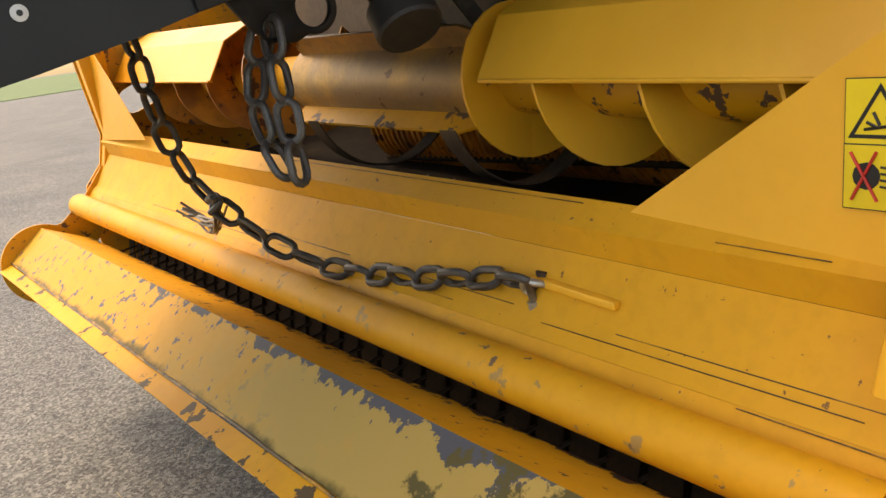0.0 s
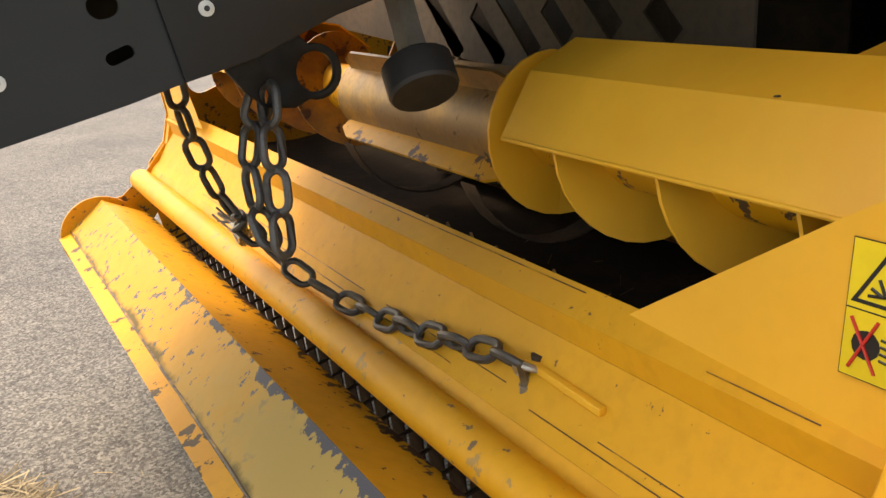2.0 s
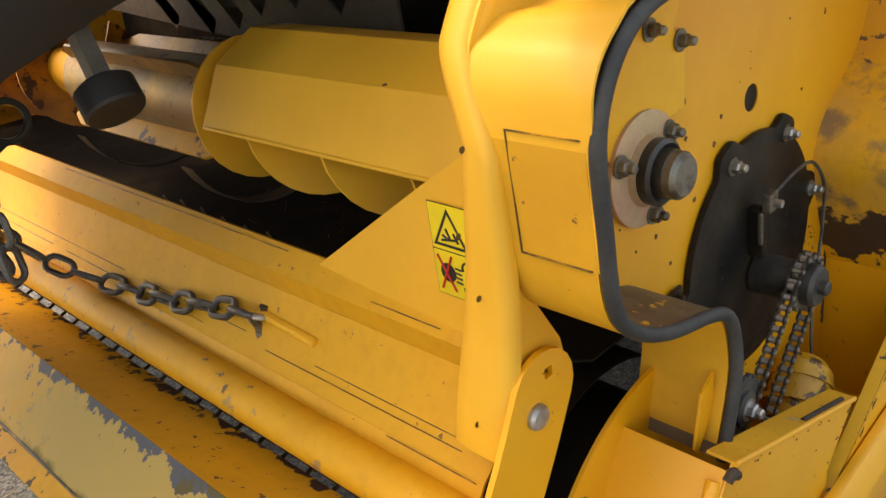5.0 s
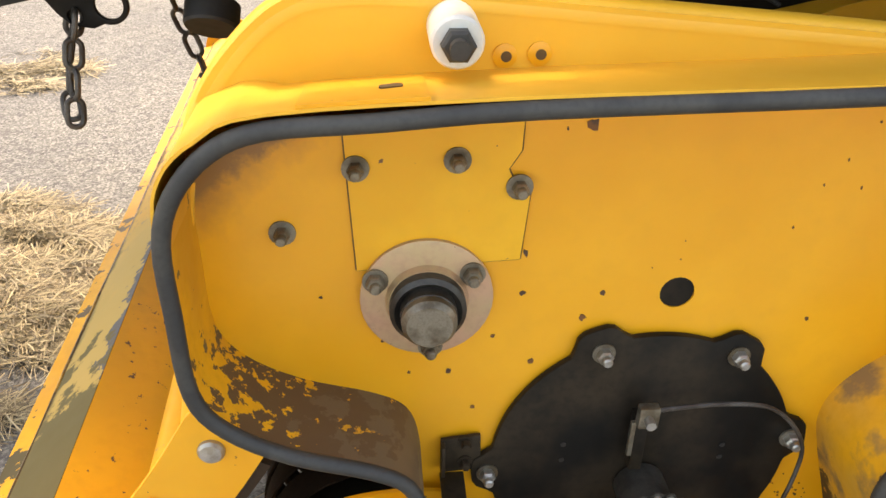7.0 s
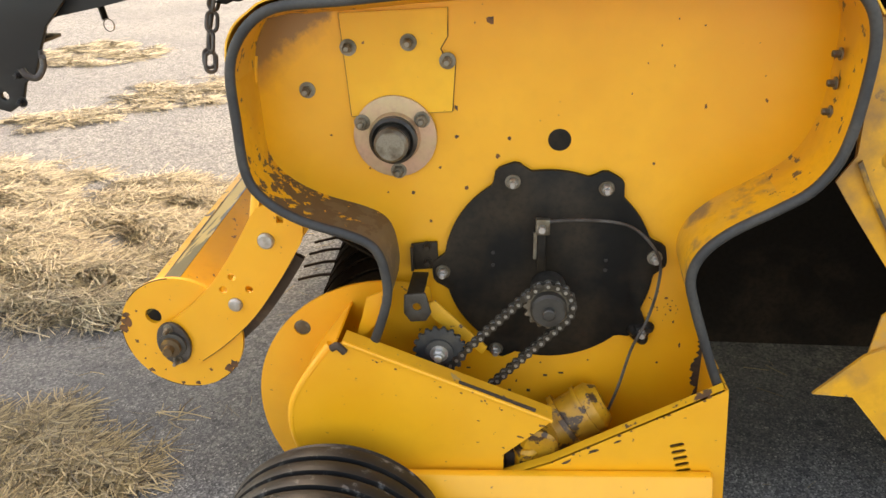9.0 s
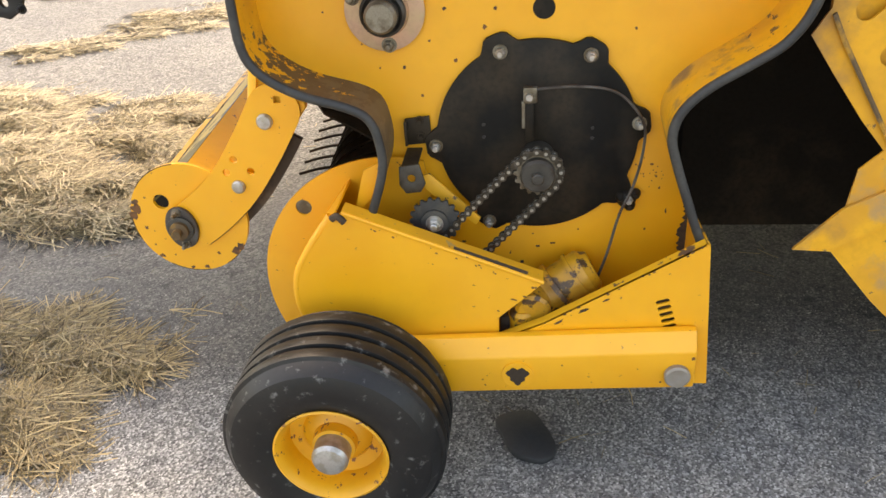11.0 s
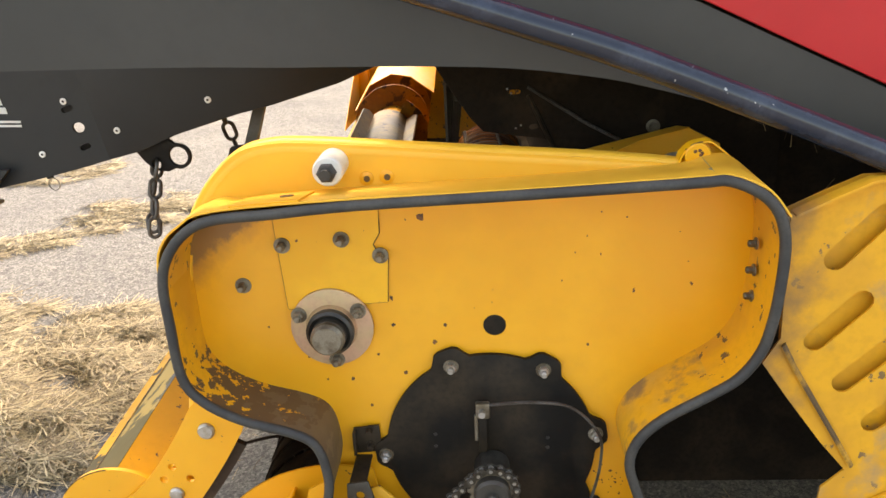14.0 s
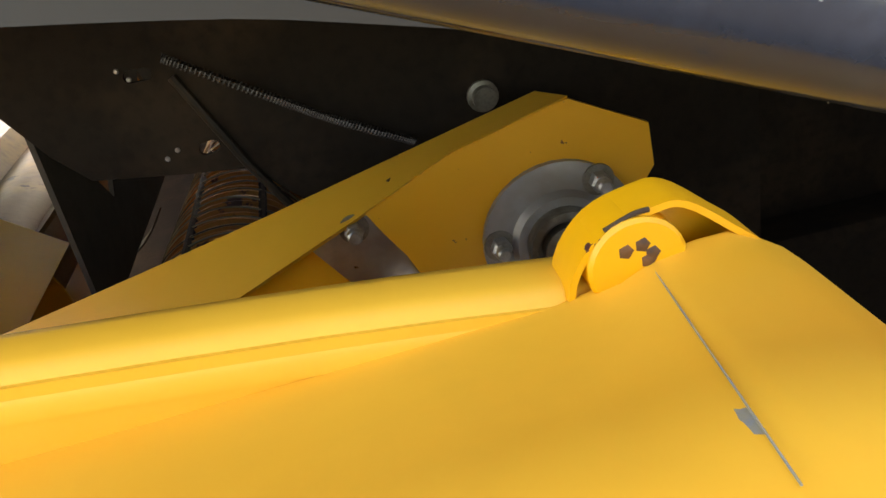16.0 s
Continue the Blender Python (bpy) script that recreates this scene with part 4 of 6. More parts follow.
part("top_fold", sloped(sheet(SKIN, -0.120, 0.030, 0.003)), M_YEL_CLEAN, frame_thing)
clip = sheet([(x, fold_z(x, -0.12) + 0.0045) for x in (-0.395, -0.36, -0.32, -0.287)], -0.118, -0.012, 0.004)
part("lap_plate", sloped(clip), M_YEL, frame_thing, "short lapped sheet")
part("slot_mark", prism(slot((-0.318, -0.068), 0.014, 0.008, 20), fold_z(-0.318, -0.068) + 0.002, fold_z(-0.318, -0.068) + 0.0056, "z"), M_GREASE, frame_thing)
for x, z in ((-0.206, 1.161), (-0.172, 1.163)):
    part("plug", lathe([(0.012, 0), (0.012, -0.003), (0.006, -0.005)], (x, 0.0285, z), 14), M_YEL, frame_thing)
    part("plug_hole", lathe([(0.0055, 0), (0.0055, -0.0006)], (x + 0.001, 0.0235, z), 10), M_GREASE, frame_thing)
part("lug", prism([(0.306, 1.150), (0.309, 1.178), (0.323, 1.195), (0.343, 1.201), (0.357, 1.200), (0.390, 1.170), (0.392, 1.150)], 0.050, 0.054, bev=0.001), M_LUG, frame_thing)
part("lug_wrap", sheet([(p.x, p.y) for p in smooth_path([(0.303, 1.150), (0.306, 1.178), (0.321, 1.197), (0.343, 1.204), (0.357, 1.203), (0.376, 1.188), (0.392, 1.172), (0.395, 1.150)], 4)], 0.028, 0.055, 0.003), M_LUG, frame_thing, "bent strap of the lug")
part("lug_boss", lathe([(0.021, 0.0), (0.021, -0.024), (0.0195, -0.026)], (0.334, 0.05, 1.181), 28), M_LUG, frame_thing)
part("weld_seam", tube([(0.338 - 0.016 * k / 9, 0.018 - 0.0150 * k, fold_z(0.337, 0.018 - 0.0150 * k) + 0.0001) for k in range(10)], 0.0004, 6), M_SMEAR, frame_thing)
for cx, cy, rx, ry in ((0.319, -0.085, 0.012, 0.008), (0.312, -0.068, 0.004, 0.008)):
    bm = bmesh.new()
    mid = bm.verts.new((cx, cy, fold_z(cx, cy) + 0.0005))
    loop = []
    for i in range(24):
        a = 2 * math.pi * i / 24
        x, y = cx + rx * (1 + 0.3 * math.sin(3 * a)) * math.cos(a), cy + ry * (1 + 0.3 * math.sin(5 * a)) * math.sin(a)
        loop.append(bm.verts.new((x, y, fold_z(x, y) + 0.0004)))
    for i in range(24):
        bm.faces.new((mid, loop[i], loop[(i + 1) % 24]))
    part("paint_smear", bm, M_SMEAR, frame_thing, "grey-blue paint smear")
for x, z in ((0.327, 1.189), (0.334, 1.1905), (0.338, 1.186), (0.336, 1.183)):
    part("paint_chip", lathe([(0.0034, 0), (0.0018, -0.0006)], (x + 0.002, 0.024, z), 5), M_CHIP, frame_thing, "brown paint chip")
part("bare_or_shaded_edge", tube(smooth_path([(0.322, 0.0278, 1.1985), (0.334, 0.0278, 1.2028), (0.341, 0.0278, 1.2035)], 5), 0.0012, 6), M_TINE, frame_thing, "edge chipped to maroon primer")
knob = thing("plastic_roller", "short white plastic roller on a bolt", "roller")
part("sleeve", lathe([(0.0235, 0.0), (0.0245, -0.004), (0.0245, -0.066), (0.022, -0.070)], (-0.258, 0.034, 1.19), 24), M_WHITE, knob)
part("bolt_head", lathe([(0.016, 0.0), (0.016, -0.010), (0.013, -0.013)], (-0.258, -0.036, 1.19), 6), M_RUBBER, knob, smooth=10)
part("bolt_end", lathe([(0.009, 0.0), (0.009, -0.010)], (-0.258, -0.049, 1.19), 12), M_RUBBER, knob)

# ---- press roller in front, with end discs and arms ----
press = thing("crop_press_roller", "folded yellow crop press plate, paint worn grey along its face", "crop roller")
PL = 2.43
part("outer_face", sheet([(-0.902, 0.466), (-0.890, 0.470), (-0.868, 0.479)], 0.035, PL, 0.004, True, by=press_lean), M_OUTER, press, "lower flange with a grimy edge")
part("open_seam", tube([press_lean(-0.8665 + 0.0016 * math.sin(7 * k), 0.006 + 0.0835 * k, 0.483 + 0.001 * math.sin(4 * k)) for k in range(30)], 0.0026, 6), M_GREASE, press, "open grimy seam")
part("worn_face", sheet([(-0.865, 0.484), (-0.761, 0.566)], 0.0, PL, 0.004, True, by=press_lean), M_GREYWORN_SHADED, press, "face with paint worn to grey metal, near part toned for shade")
part("inner_face", sheet([(-0.761, 0.5655), (-0.632, 0.500), (-0.630, 0.488)], 0.0, PL, 0.004, True, by=press_lean), M_INNER, press, "face with paint chipped off along its edge")
part("inner_spine", sheet([(-0.84, 0.45), (-0.76, 0.40), (-0.66, 0.44)], 0.006, PL, 0.004, True, by=press_lean), M_YEL_WORN, press)
part("end_disc", prism(ring((-0.734, 0.489), 0.125, 48), -0.005, 0.004, holes=[ring((-0.787, 0.529), 0.017, 16)]), M_YEL, press)
# black cup standing in for the shade inside the disc's hole
part("hole_shade", lathe([(0.0185, 0.0), (0.0185, 0.06), (0.0, 0.06)], (-0.787, 0.004, 0.529), 18), M_BLACK, press)
bm = prism(ring((-0.775, 0.455), 0.122, 40), PL, PL + 0.008)
for v in bm.verts:
    v.co = press_lean(*v.co)
part("end_disc", bm, M_YEL_RIM, press)
for a0, a1 in ((95, 150), (178, 205), (240, 285), (300, 335)):
    part("chipped_edge", tube([(-0.734 + 0.1248 * math.cos(radians(a)), -0.0045, 0.489 + 0.1248 * math.sin(radians(a))) for a in range(a0, a1, 5)], 0.0012, 6), M_TINE, press, "edge chipped to brown primer")
for k, (a, rad, r, lg) in enumerate(((168, 0.112, 0.015, 1.0), (175, 0.119, 0.011, 1.1), (160, 0.117, 0.008, 1.0), (192, 0.10, 0.004, 1.0), (228, 0.119, 0.008, 0.7), (262, 0.119, 0.005, 0.8), (278, 0.118, 0.006, 0.8), (318, 0.115, 0.010, 1.0), (326, 0.119, 0.009, 1.2), (300, 0.095, 0.004, 1.0), (215, 0.108, 0.003, 1.0), (150, 0.10, 0.0025, 1.0), (240, 0.10, 0.0022, 1.0))):
    chip(press, (-0.734 + rad * math.cos(radians(a)), -0.0052, 0.489 + rad * math.sin(radians(a))), r, 200 + k, long=lg)
arms = thing("press_roller_arm", "flat yellow arm carrying the press roller", "arm")
L, R = [], []
spine = smooth_path([(-0.512, 0.727), (-0.556, 0.655), (-0.616, 0.572), (-0.678, 0.512), (-0.738, 0.468)], 4)
for i, p in enumerate(spine):
    d = (spine[min(i + 1, len(spine) - 1)] - spine[max(i - 1, 0)]).normalized()
    q = Vector((-d.y, d.x)) * 0.052
    L.append((p.x + q.x, p.y + q.y))
    R.append((p.x - q.x, p.y - q.y))


def cap_pts(c, q, n=8):
    """Half a circle, turning clockwise from the side q."""
    a = math.atan2(q[1] - c.y, q[0] - c.x)
    return [(c.x + 0.052 * math.cos(a - math.pi * (i + 1) / (n + 1)), c.y + 0.052 * math.sin(a - math.pi * (i + 1) / (n + 1))) for i in range(n)]


end1, end0 = cap_pts(spine[-1], L[-1]), cap_pts(spine[0], R[0])
part("arm_plate", prism(L + end1 + R[::-1] + end0, -0.006, -0.014, holes=[ring((-0.579, 0.600), 0.008, 10), ring((-0.610, 0.626), 0.008, 10), ring((-0.630, 0.598), 0.008, 10), ring((-0.502, 0.748), 0.0095, 4, math.pi / 4)]), M_YEL, arms)
# plate taken to lie in shade; its dark brown colour stands in for that
part("inner_plate", prism([(x + 0.016, z - 0.011) for x, z in L[2:-1]] + [(x + 0.060, z - 0.040) for x, z in R[-2:1:-1]], 0.004, 0.016), M_TINE, arms, "inner plate of the arm, coloured dark for shade")
# dark line that paints the arm's shadowed edge
part("bare_or_shaded_edge", tube([(x, -0.0125, z) for x, z in L[2:-1]], 0.0016, 6), M_TINE, arms, "edge coloured dark as the shadowed side")
for c, s in (((-0.532, -0.014, 0.705), 0.016), ((-0.609, -0.014, 0.567), 0.014)):
    part("round_bolt", lathe([(s, 0), (s, -0.005), (s * 0.8, -0.009), (s * 0.4, -0.010)], c, 20), M_ZINC, arms)
oval = []
for i in range(40):
    a = 2 * math.pi * i / 40
    q = 0.035 + 0.013 * abs(math.cos(a - radians(96))) ** 3
    oval.append((-0.747 + q * math.cos(a), 0.476 + q * math.sin(a)))
part("pivot_flange", prism(oval, -0.014, -0.024, bev=0.004), M_STEEL, arms, "greasy oval two-bolt flange")
for dx, dz in ((-0.004, 0.040), (0.004, -0.040)):
    hexbolt(arms, (-0.747 + dx, -0.024, 0.476 + 0.9 * dz), 0.0065, washer=0.010, stud=0.004, material=M_DIRTYZINC)
part("pivot_ring", lathe([(0.028, 0), (0.028, -0.006), (0.023, -0.008)], (-0.747, -0.024, 0.476), 20), M_OIL, arms)
part("pivot_shaft", lathe([(0.020, 0), (0.020, -0.014), (0.010, -0.016), (0.010, -0.03)], (-0.747, -0.026, 0.476), 16), M_GREASE, arms)

# ---- wind guard: rounded front tube, plate, lip ----
wind = thing("wind_guard", "long yellow sheet wind guard with rounded front edge", "wind guard")
Y0, Y1 = 0.05, 2.48
TC = (-0.612, 0.556)
front = [(TC[0] + 0.035 * math.cos(radians(a)), TC[1] + 0.035 * math.sin(radians(a))) for a in range(280, 39, -15)]
part("front_tube", sheet(front + [(-0.572, 0.597)], Y0, Y1, 0.004, True), M_SCUFF, wind, "rounded front edge with scuffs")
bm = prism(ring(TC, 0.032, 20), Y0 + 0.002, Y0 + 0.006)
for v in bm.verts:
    v.co = lean(*v.co)
part("tube_end_cap", bm, M_YEL, wind)
part("sloping_plate", sheet([(-0.572, 0.5975), (-0.553, 0.612), (-0.500, 0.697)], Y0, Y1, 0.004, True), M_GUARD, wind)
part("lip_wall", sheet([(-0.500, 0.6975), (-0.502, 0.708), (-0.507, 0.736)], Y0, Y1, 0.004, True), M_GUARD, wind)
part("lip_top", sheet([(-0.507, 0.7365), (-0.470, 0.764), (-0.458, 0.756)], Y0, Y1, 0.004, True), M_GUARD, wind)
for u, w, a, b in ((-0.5465, 0.6229, 0.06, 0.40), (-0.5465, 0.6229, 0.58, 0.92), (-0.5465, 0.6229, 1.00, 1.80), (-0.5545, 0.6121, 0.10, 0.52), (-0.5600, 0.6077, 0.70, 1.25), (-0.5600, 0.6077, 1.32, 1.95), (-0.4985, 0.7445, 0.16, 0.29), (-0.478, 0.7600, 0.50, 1.30), (-0.5755, 0.5955, 0.06, 0.22)):
    part("weld_line", tube([lean(u, a, w), lean(u, b, w)], 0.0008, 6), M_GREASE, wind)
TILT = Matrix.Translation((-0.494, 0, 0.770)) @ Matrix.Rotation(radians(3), 4, "Y") @ Matrix.Translation((0, 0, -0.770))
CP = [(0.408, 0.779), (0.44, 0.757), (0.006, 0.742), (0.006, 1.0), (0.07, 1.0), (0.168, 0.938)]
ob = part("corner_plate", prism(CP, -0.003, 0.0, "x"), M_YEL_CLEAN, wind, "triangular corner plate")
ob.matrix_local = TILT
ob = part("corner_plate", prism([(2.47 - y, z) for y, z in CP], -0.003, 0.0, "x"), M_YEL, wind, "triangular corner plate")
ob.matrix_local = Matrix.Translation((-0.106, 0, 0.066)) @ TILT
tab = thing("chain_tab", "flat yellow tab welded to the guard for the chain", "tab")
part("tab_plate", prism([(0.556, 0.678), (0.407, 0.670), (0.407, 0.660), (0.556, 0.667)], -0.556, -0.545, "x", bev=0.001), M_YEL_CLEAN, tab)

# warning labels on the corner plate
lab = thing("warning_label", "yellow two-panel warning sticker with a triangle and a red cross", "label")
lab.matrix_world = Matrix.Translation((-0.5006, 0.033, 0.752)) @ Matrix.Rotation(radians(3), 4, "Y") @ Matrix.Scale(1.01, 4)
part("sticker", prism([(0.118, 0.172), (0.118, 0.052), (0.055, 0.052), (0.055, 0.172)], 0.0, -0.001, "x"), M_LABEL, lab)
part("frame_line", prism([(0.119, 0.173), (0.119, 0.051), (0.054, 0.051), (0.054, 0.173)], 0.0, -0.0006, "x", holes=[[(0.1175, 0.1715), (0.1175, 0.0525), (0.0555, 0.0525), (0.0555, 0.1715)]]), M_INK, lab)
part("divider", prism([(0.1185, 0.1130), (0.0545, 0.1130), (0.0545, 0.1118), (0.1185, 0.1118)], 0.0, -0.0014, "x"), M_INK, lab)
part("triangle", prism([(0.115, 0.118), (0.058, 0.118), (0.0865, 0.168)], 0.0, -0.0015, "x", holes=[[(0.109, 0.1215), (0.064, 0.1215), (0.0865, 0.161)]]), M_INK, lab)
for a, b, c, d in ((0.100, 0.126, 0.075, 0.130), (0.098, 0.133, 0.088, 0.128), (0.080, 0.138, 0.073, 0.126), (0.092, 0.142, 0.086, 0.130)):
    part("bar", tube([(-0.0012, a, b), (-0.0012, c, d)], 0.0016, 6), M_INK, lab)
for a, b, c, d in ((0.112, 0.105, 0.086, 0.060), (0.088, 0.106, 0.110, 0.060)):
    part("cross_bar", tube([(-0.002, a, b), (-0.002, c, d)], 0.0015, 6), M_REDINK, lab)
part("blob", prism(ring((0.097, 0.083), 0.013, 12), 0.0, -0.0014, "x"), M_INK, lab)
for k in range(4):
    part("bar", tube([(-0.0012, 0.084, 0.074 + 0.006 * k), (-0.0012, 0.074, 0.073 + 0.006 * k)], 0.0013, 6), M_INK, lab)
part("arc", tube([(-0.0012, 0.064 + 0.008 * math.cos(radians(a)), 0.095 + 0.008 * math.sin(radians(a))) for a in range(-30, 210, 24)], 0.0015, 6), M_INK, lab)
part("arc", tube([(-0.0012, 0.064 + 0.008 * math.cos(radians(a)), 0.068 + 0.008 * math.sin(radians(a))) for a in range(150, 390, 24)], 0.0015, 6), M_INK, lab)

# ---- auger with its cover ----
auger = thing("feed_auger", "yellow feed auger with screw flights and flat paddles", "auger")
AY = AX[1] - 0.014
part("tube", tube([lean(AX[0], y, AY) for y in (0.06, 0.5, 1.0, 1.5, 2.42)], 0.056, 28), M_YEL_WORN, auger, "auger core tube")
part("drum", tube([lean(AX[0], y, AY) for y in (0.80, 1.12, 1.45)], 0.082, 32), M_DULL, auger, "scoured drum between the flights")


def flight(y0, y1, turns, phase, r0=0.054, r1=0.130, n=28, hand=1):
    bm = bmesh.new()
    k = int(abs(turns) * n)
    rows = []
    for i in range(k + 1):
        t = i / k
        a = phase + hand * turns * 2 * math.pi * t
        y = y0 + (y1 - y0) * t
        row = []
        for r, dy in ((r0, -0.0025), (r1, -0.0025), (r1, 0.0025), (r0, 0.0025)):
            p = lean(AX[0], y + dy, AY)
            row.append(bm.verts.new((p.x + r * math.cos(a), p.y, p.z + r * math.sin(a))))
        rows.append(row)
    for a, b in zip(rows, rows[1:]):
        for j in range(4):
            bm.faces.new((a[j], a[(j + 1) % 4], b[(j + 1) % 4], b[j]))
    bm.faces.new(rows[0])
    bm.faces.new(rows[-1])
    return bm


for k in range(4):
    y = 0.785 - 0.19 * k
    part("flight", flight(y, y - 0.19, 1.0, radians(265), hand=1), M_YEL_CLEAN, auger, "yellow screw flight")
part("flight", flight(0.815, 0.785, 0.53, radians(75), hand=1), M_YEL_CLEAN, auger, "yellow screw flight")
for k in range(4):
    y = 1.44 + 0.215 * k
    part("flight", flight(y, y + 0.215, 1.0, radians(60), hand=-1), M_RUST, auger, "rust-stained screw flight")
for a in (35, 125, 215, 305):
    ca, sa = math.cos(radians(a)), math.sin(radians(a))
    bm = bmesh.new()
    vs = []
    for y, r in ((0.81, 0.07), (0.81, 0.105), (0.86, 0.126), (1.38, 0.126), (1.43, 0.105), (1.43, 0.07)):
        p = lean(AX[0], y, AY)
        vs.append(bm.verts.new((p.x + r * ca, p.y, p.z + r * sa)))
    ext = bmesh.ops.extrude_face_region(bm, geom=[bm.faces.new(vs)])["geom"]
    bmesh.ops.translate(bm, verts=[g for g in ext if isinstance(g, bmesh.types.BMVert)], vec=Vector((-sa, 0, ca)) * 0.006)
    part("paddle", bm, M_DULL if a < 200 else M_YEL_WORN, auger, "flat feed paddle")
acov = thing("auger_cover", "faceted yellow sheet cover over the auger's end", "cover", "auger covers")
part("shell", sheet([(-0.418, 0.908), (-0.425, 0.912), (-0.368, 1.003), (-0.285, 1.043), (-0.213, 1.030), (-0.130, 0.968)], 0.06, 0.745, 0.004, True), M_YEL_CLEAN, acov)
part("bottom_lip", tube([lean(-0.425, 0.06, 0.911), lean(-0.425, 0.740, 0.911)], 0.0035, 8), M_YEL_CLEAN, acov)
part("end_rib", sheet([(-0.417, 0.9075), (-0.4225, 0.912), (-0.3665, 1.0015), (-0.284, 1.0405), (-0.213, 1.0275)], 0.68, 0.684, 0.02, True), M_YEL_CLEAN, acov)
for y, u, w in ((0.33, -0.365, 1.0055), (0.13, -0.32, 1.0275)):
    part("rivet", lathe([(0.004, 0), (0.003, 0.0016)], lean(u, y, w), 10, "z"), M_GREASE, acov)

fcov = thing("auger_cover", "faceted yellow sheet cover, sunlit, over the auger's other end", "cover", "auger covers")
part("shell", sheet([(-0.418, 0.908), (-0.425, 0.912), (-0.368, 1.003), (-0.285, 1.043), (-0.213, 1.030), (-0.130, 0.968)], 1.74, 2.47, 0.004, True), M_YEL, fcov)

part("bottom_lip", tube([lean(-0.425, 1.745, 0.911), lean(-0.425, 2.47, 0.911)], 0.0035, 8), M_YEL, fcov)

# ---- far end of the pickup ----
far = thing("far_end_plate", "orange-yellow far end plate of the pickup", "end plate")
fp = [(-0.70, 0.59), (-0.685, 0.674), (-0.63, 0.735), (-0.606, 0.823), (-0.637, 1.09), (-0.577, 1.105), (-0.20, 1.20), (0.30, 1.16), (0.30, 0.40), (-0.40, 0.25), (-0.66, 0.36)]
part("plate", prism(fp, 2.49, 2.498, holes=[slot((-0.44, 0.93), 0.10, 0.08, 20)]), M_YEL_RIM, far)
part("post", prism([(-0.64, 0.64), (-0.55, 0.66), (-0.545, 1.09), (-0.63, 1.085), (-0.602, 0.823), (-0.626, 0.735)], 2.45, 2.487, bev=0.004), M_YEL, far)
part("arm", prism([(-0.63, 0.735), (-0.70, 0.655), (-0.786, 0.585), (-0.93, 0.56), (-0.95, 0.44), (-0.84, 0.38), (-0.70, 0.50), (-0.62, 0.60)], 2.462, 2.468), M_YEL_RIM, far)
part("plug", lathe([(0.012, 0), (0.012, -0.004)], (-0.72, 2.462, 0.60), 14), M_WHITE, far, "pale round plug")

# ---- pickup reel: tines and stripper bands in the gap ----
reel = thing("pickup_reel", "dark pickup reel with rows of bent spring tines", "pickup reel")
RC = (-0.30, 0.36)
part("drum", tube([lean(RC[0], 0.03, RC[1]), lean(RC[0], 2.44, RC[1])], 0.15, 28), M_DARK, reel)
proto = None
for k in range(30):
    for j, a in enumerate((166,)):
        if proto is None:
            proto = part("tine", tube(smooth_path([(0, 0, 0), (-0.075, 0, 0.010), (-0.15, 0, -0.010)], 4), 0.0040, 6), M_TINE, reel, "thin spring tine")
            ob = proto
        else:
            ob = new("tine", proto.data)
            ob.parent = reel
        p = lean(RC[0] + 0.15 * math.cos(radians(a)), 0.40 + 0.068 * k + 0.022 * j, RC[1] + 0.15 * math.sin(radians(a)))
        ob.matrix_local = Matrix.Translation(p) @ Matrix.Rotation(radians(180 - a - 12), 4, "Y")
band = None
for k in range(35):
    if band is None:
        band = part("stripper_band", wall([(RC[0] + 0.215 * math.cos(radians(a)), RC[1] + 0.215 * math.sin(radians(a))) for a in range(60, 231, 10)], 0.0, 0.056, 0.003), M_BAND, reel, "dark curved stripper band")
        ob = band
    else:
        ob = new("stripper_band", band.data)
        ob.parent = reel
    ob.matrix_local = Matrix.Translation(lean(0, 0.075 + 0.068 * k, 0))
tip = None
for k in range(6):
    if tip is None:
        tip = part("tine_tip", tube(smooth_path([(0, 0, -0.03), (0.001, 0, 0.008), (-0.002, 0.002, 0.024)], 4), 0.0024, 6), M_DULL, reel, "tine tip behind the lip")
        ob = tip
    else:
        ob = new("tine_tip", tip.data)
        ob.parent = reel
    ob.matrix_local = Matrix.Translation(lean(-0.445, 0.60 + 0.068 * k, 0.730 + 0.004 * math.sin(5 * k))) @ Matrix.Rotation(0.25 * math.sin(3.1 * k), 4, "X")
for k in range(2):
    y = 0.80 + 0.42 * k
    arc = [lean(-0.281 + 0.18 * math.cos(radians(a)), y, 0.895 + 0.18 * math.sin(radians(a))) for a in range(200, 331, 10)]
    bm = bmesh.new()
    rows = []
    for p in arc:
        rows.append([bm.verts.new(p + Vector(o)) for o in ((0, -0.022, 0), (0, 0.022, 0), (0, 0.022, 0.004), (0, -0.022, 0.004))])
    for a, b in zip(rows, rows[1:]):
        for j in range(4):
            bm.faces.new((a[j], a[(j + 1) % 4], b[(j + 1) % 4], b[j]))
    bm.faces.new(rows[0])
    bm.faces.new(rows[-1])
    part("trough_strap", bm, M_TINE, reel, "worn curved strap in the trough")
part("trough_floor", sheet([(-0.462, 0.755), (-0.43, 0.69), (-0.33, 0.63), (-0.1, 0.62), (0.25, 0.66)], 0.06, 2.44, 0.004, True), M_DARK, reel, "dark trough floor")
part("trough_back", sheet([(0.25, 0.66), (0.28, 0.90)], 0.03, 2.44, 0.004, True), M_DARK, reel)

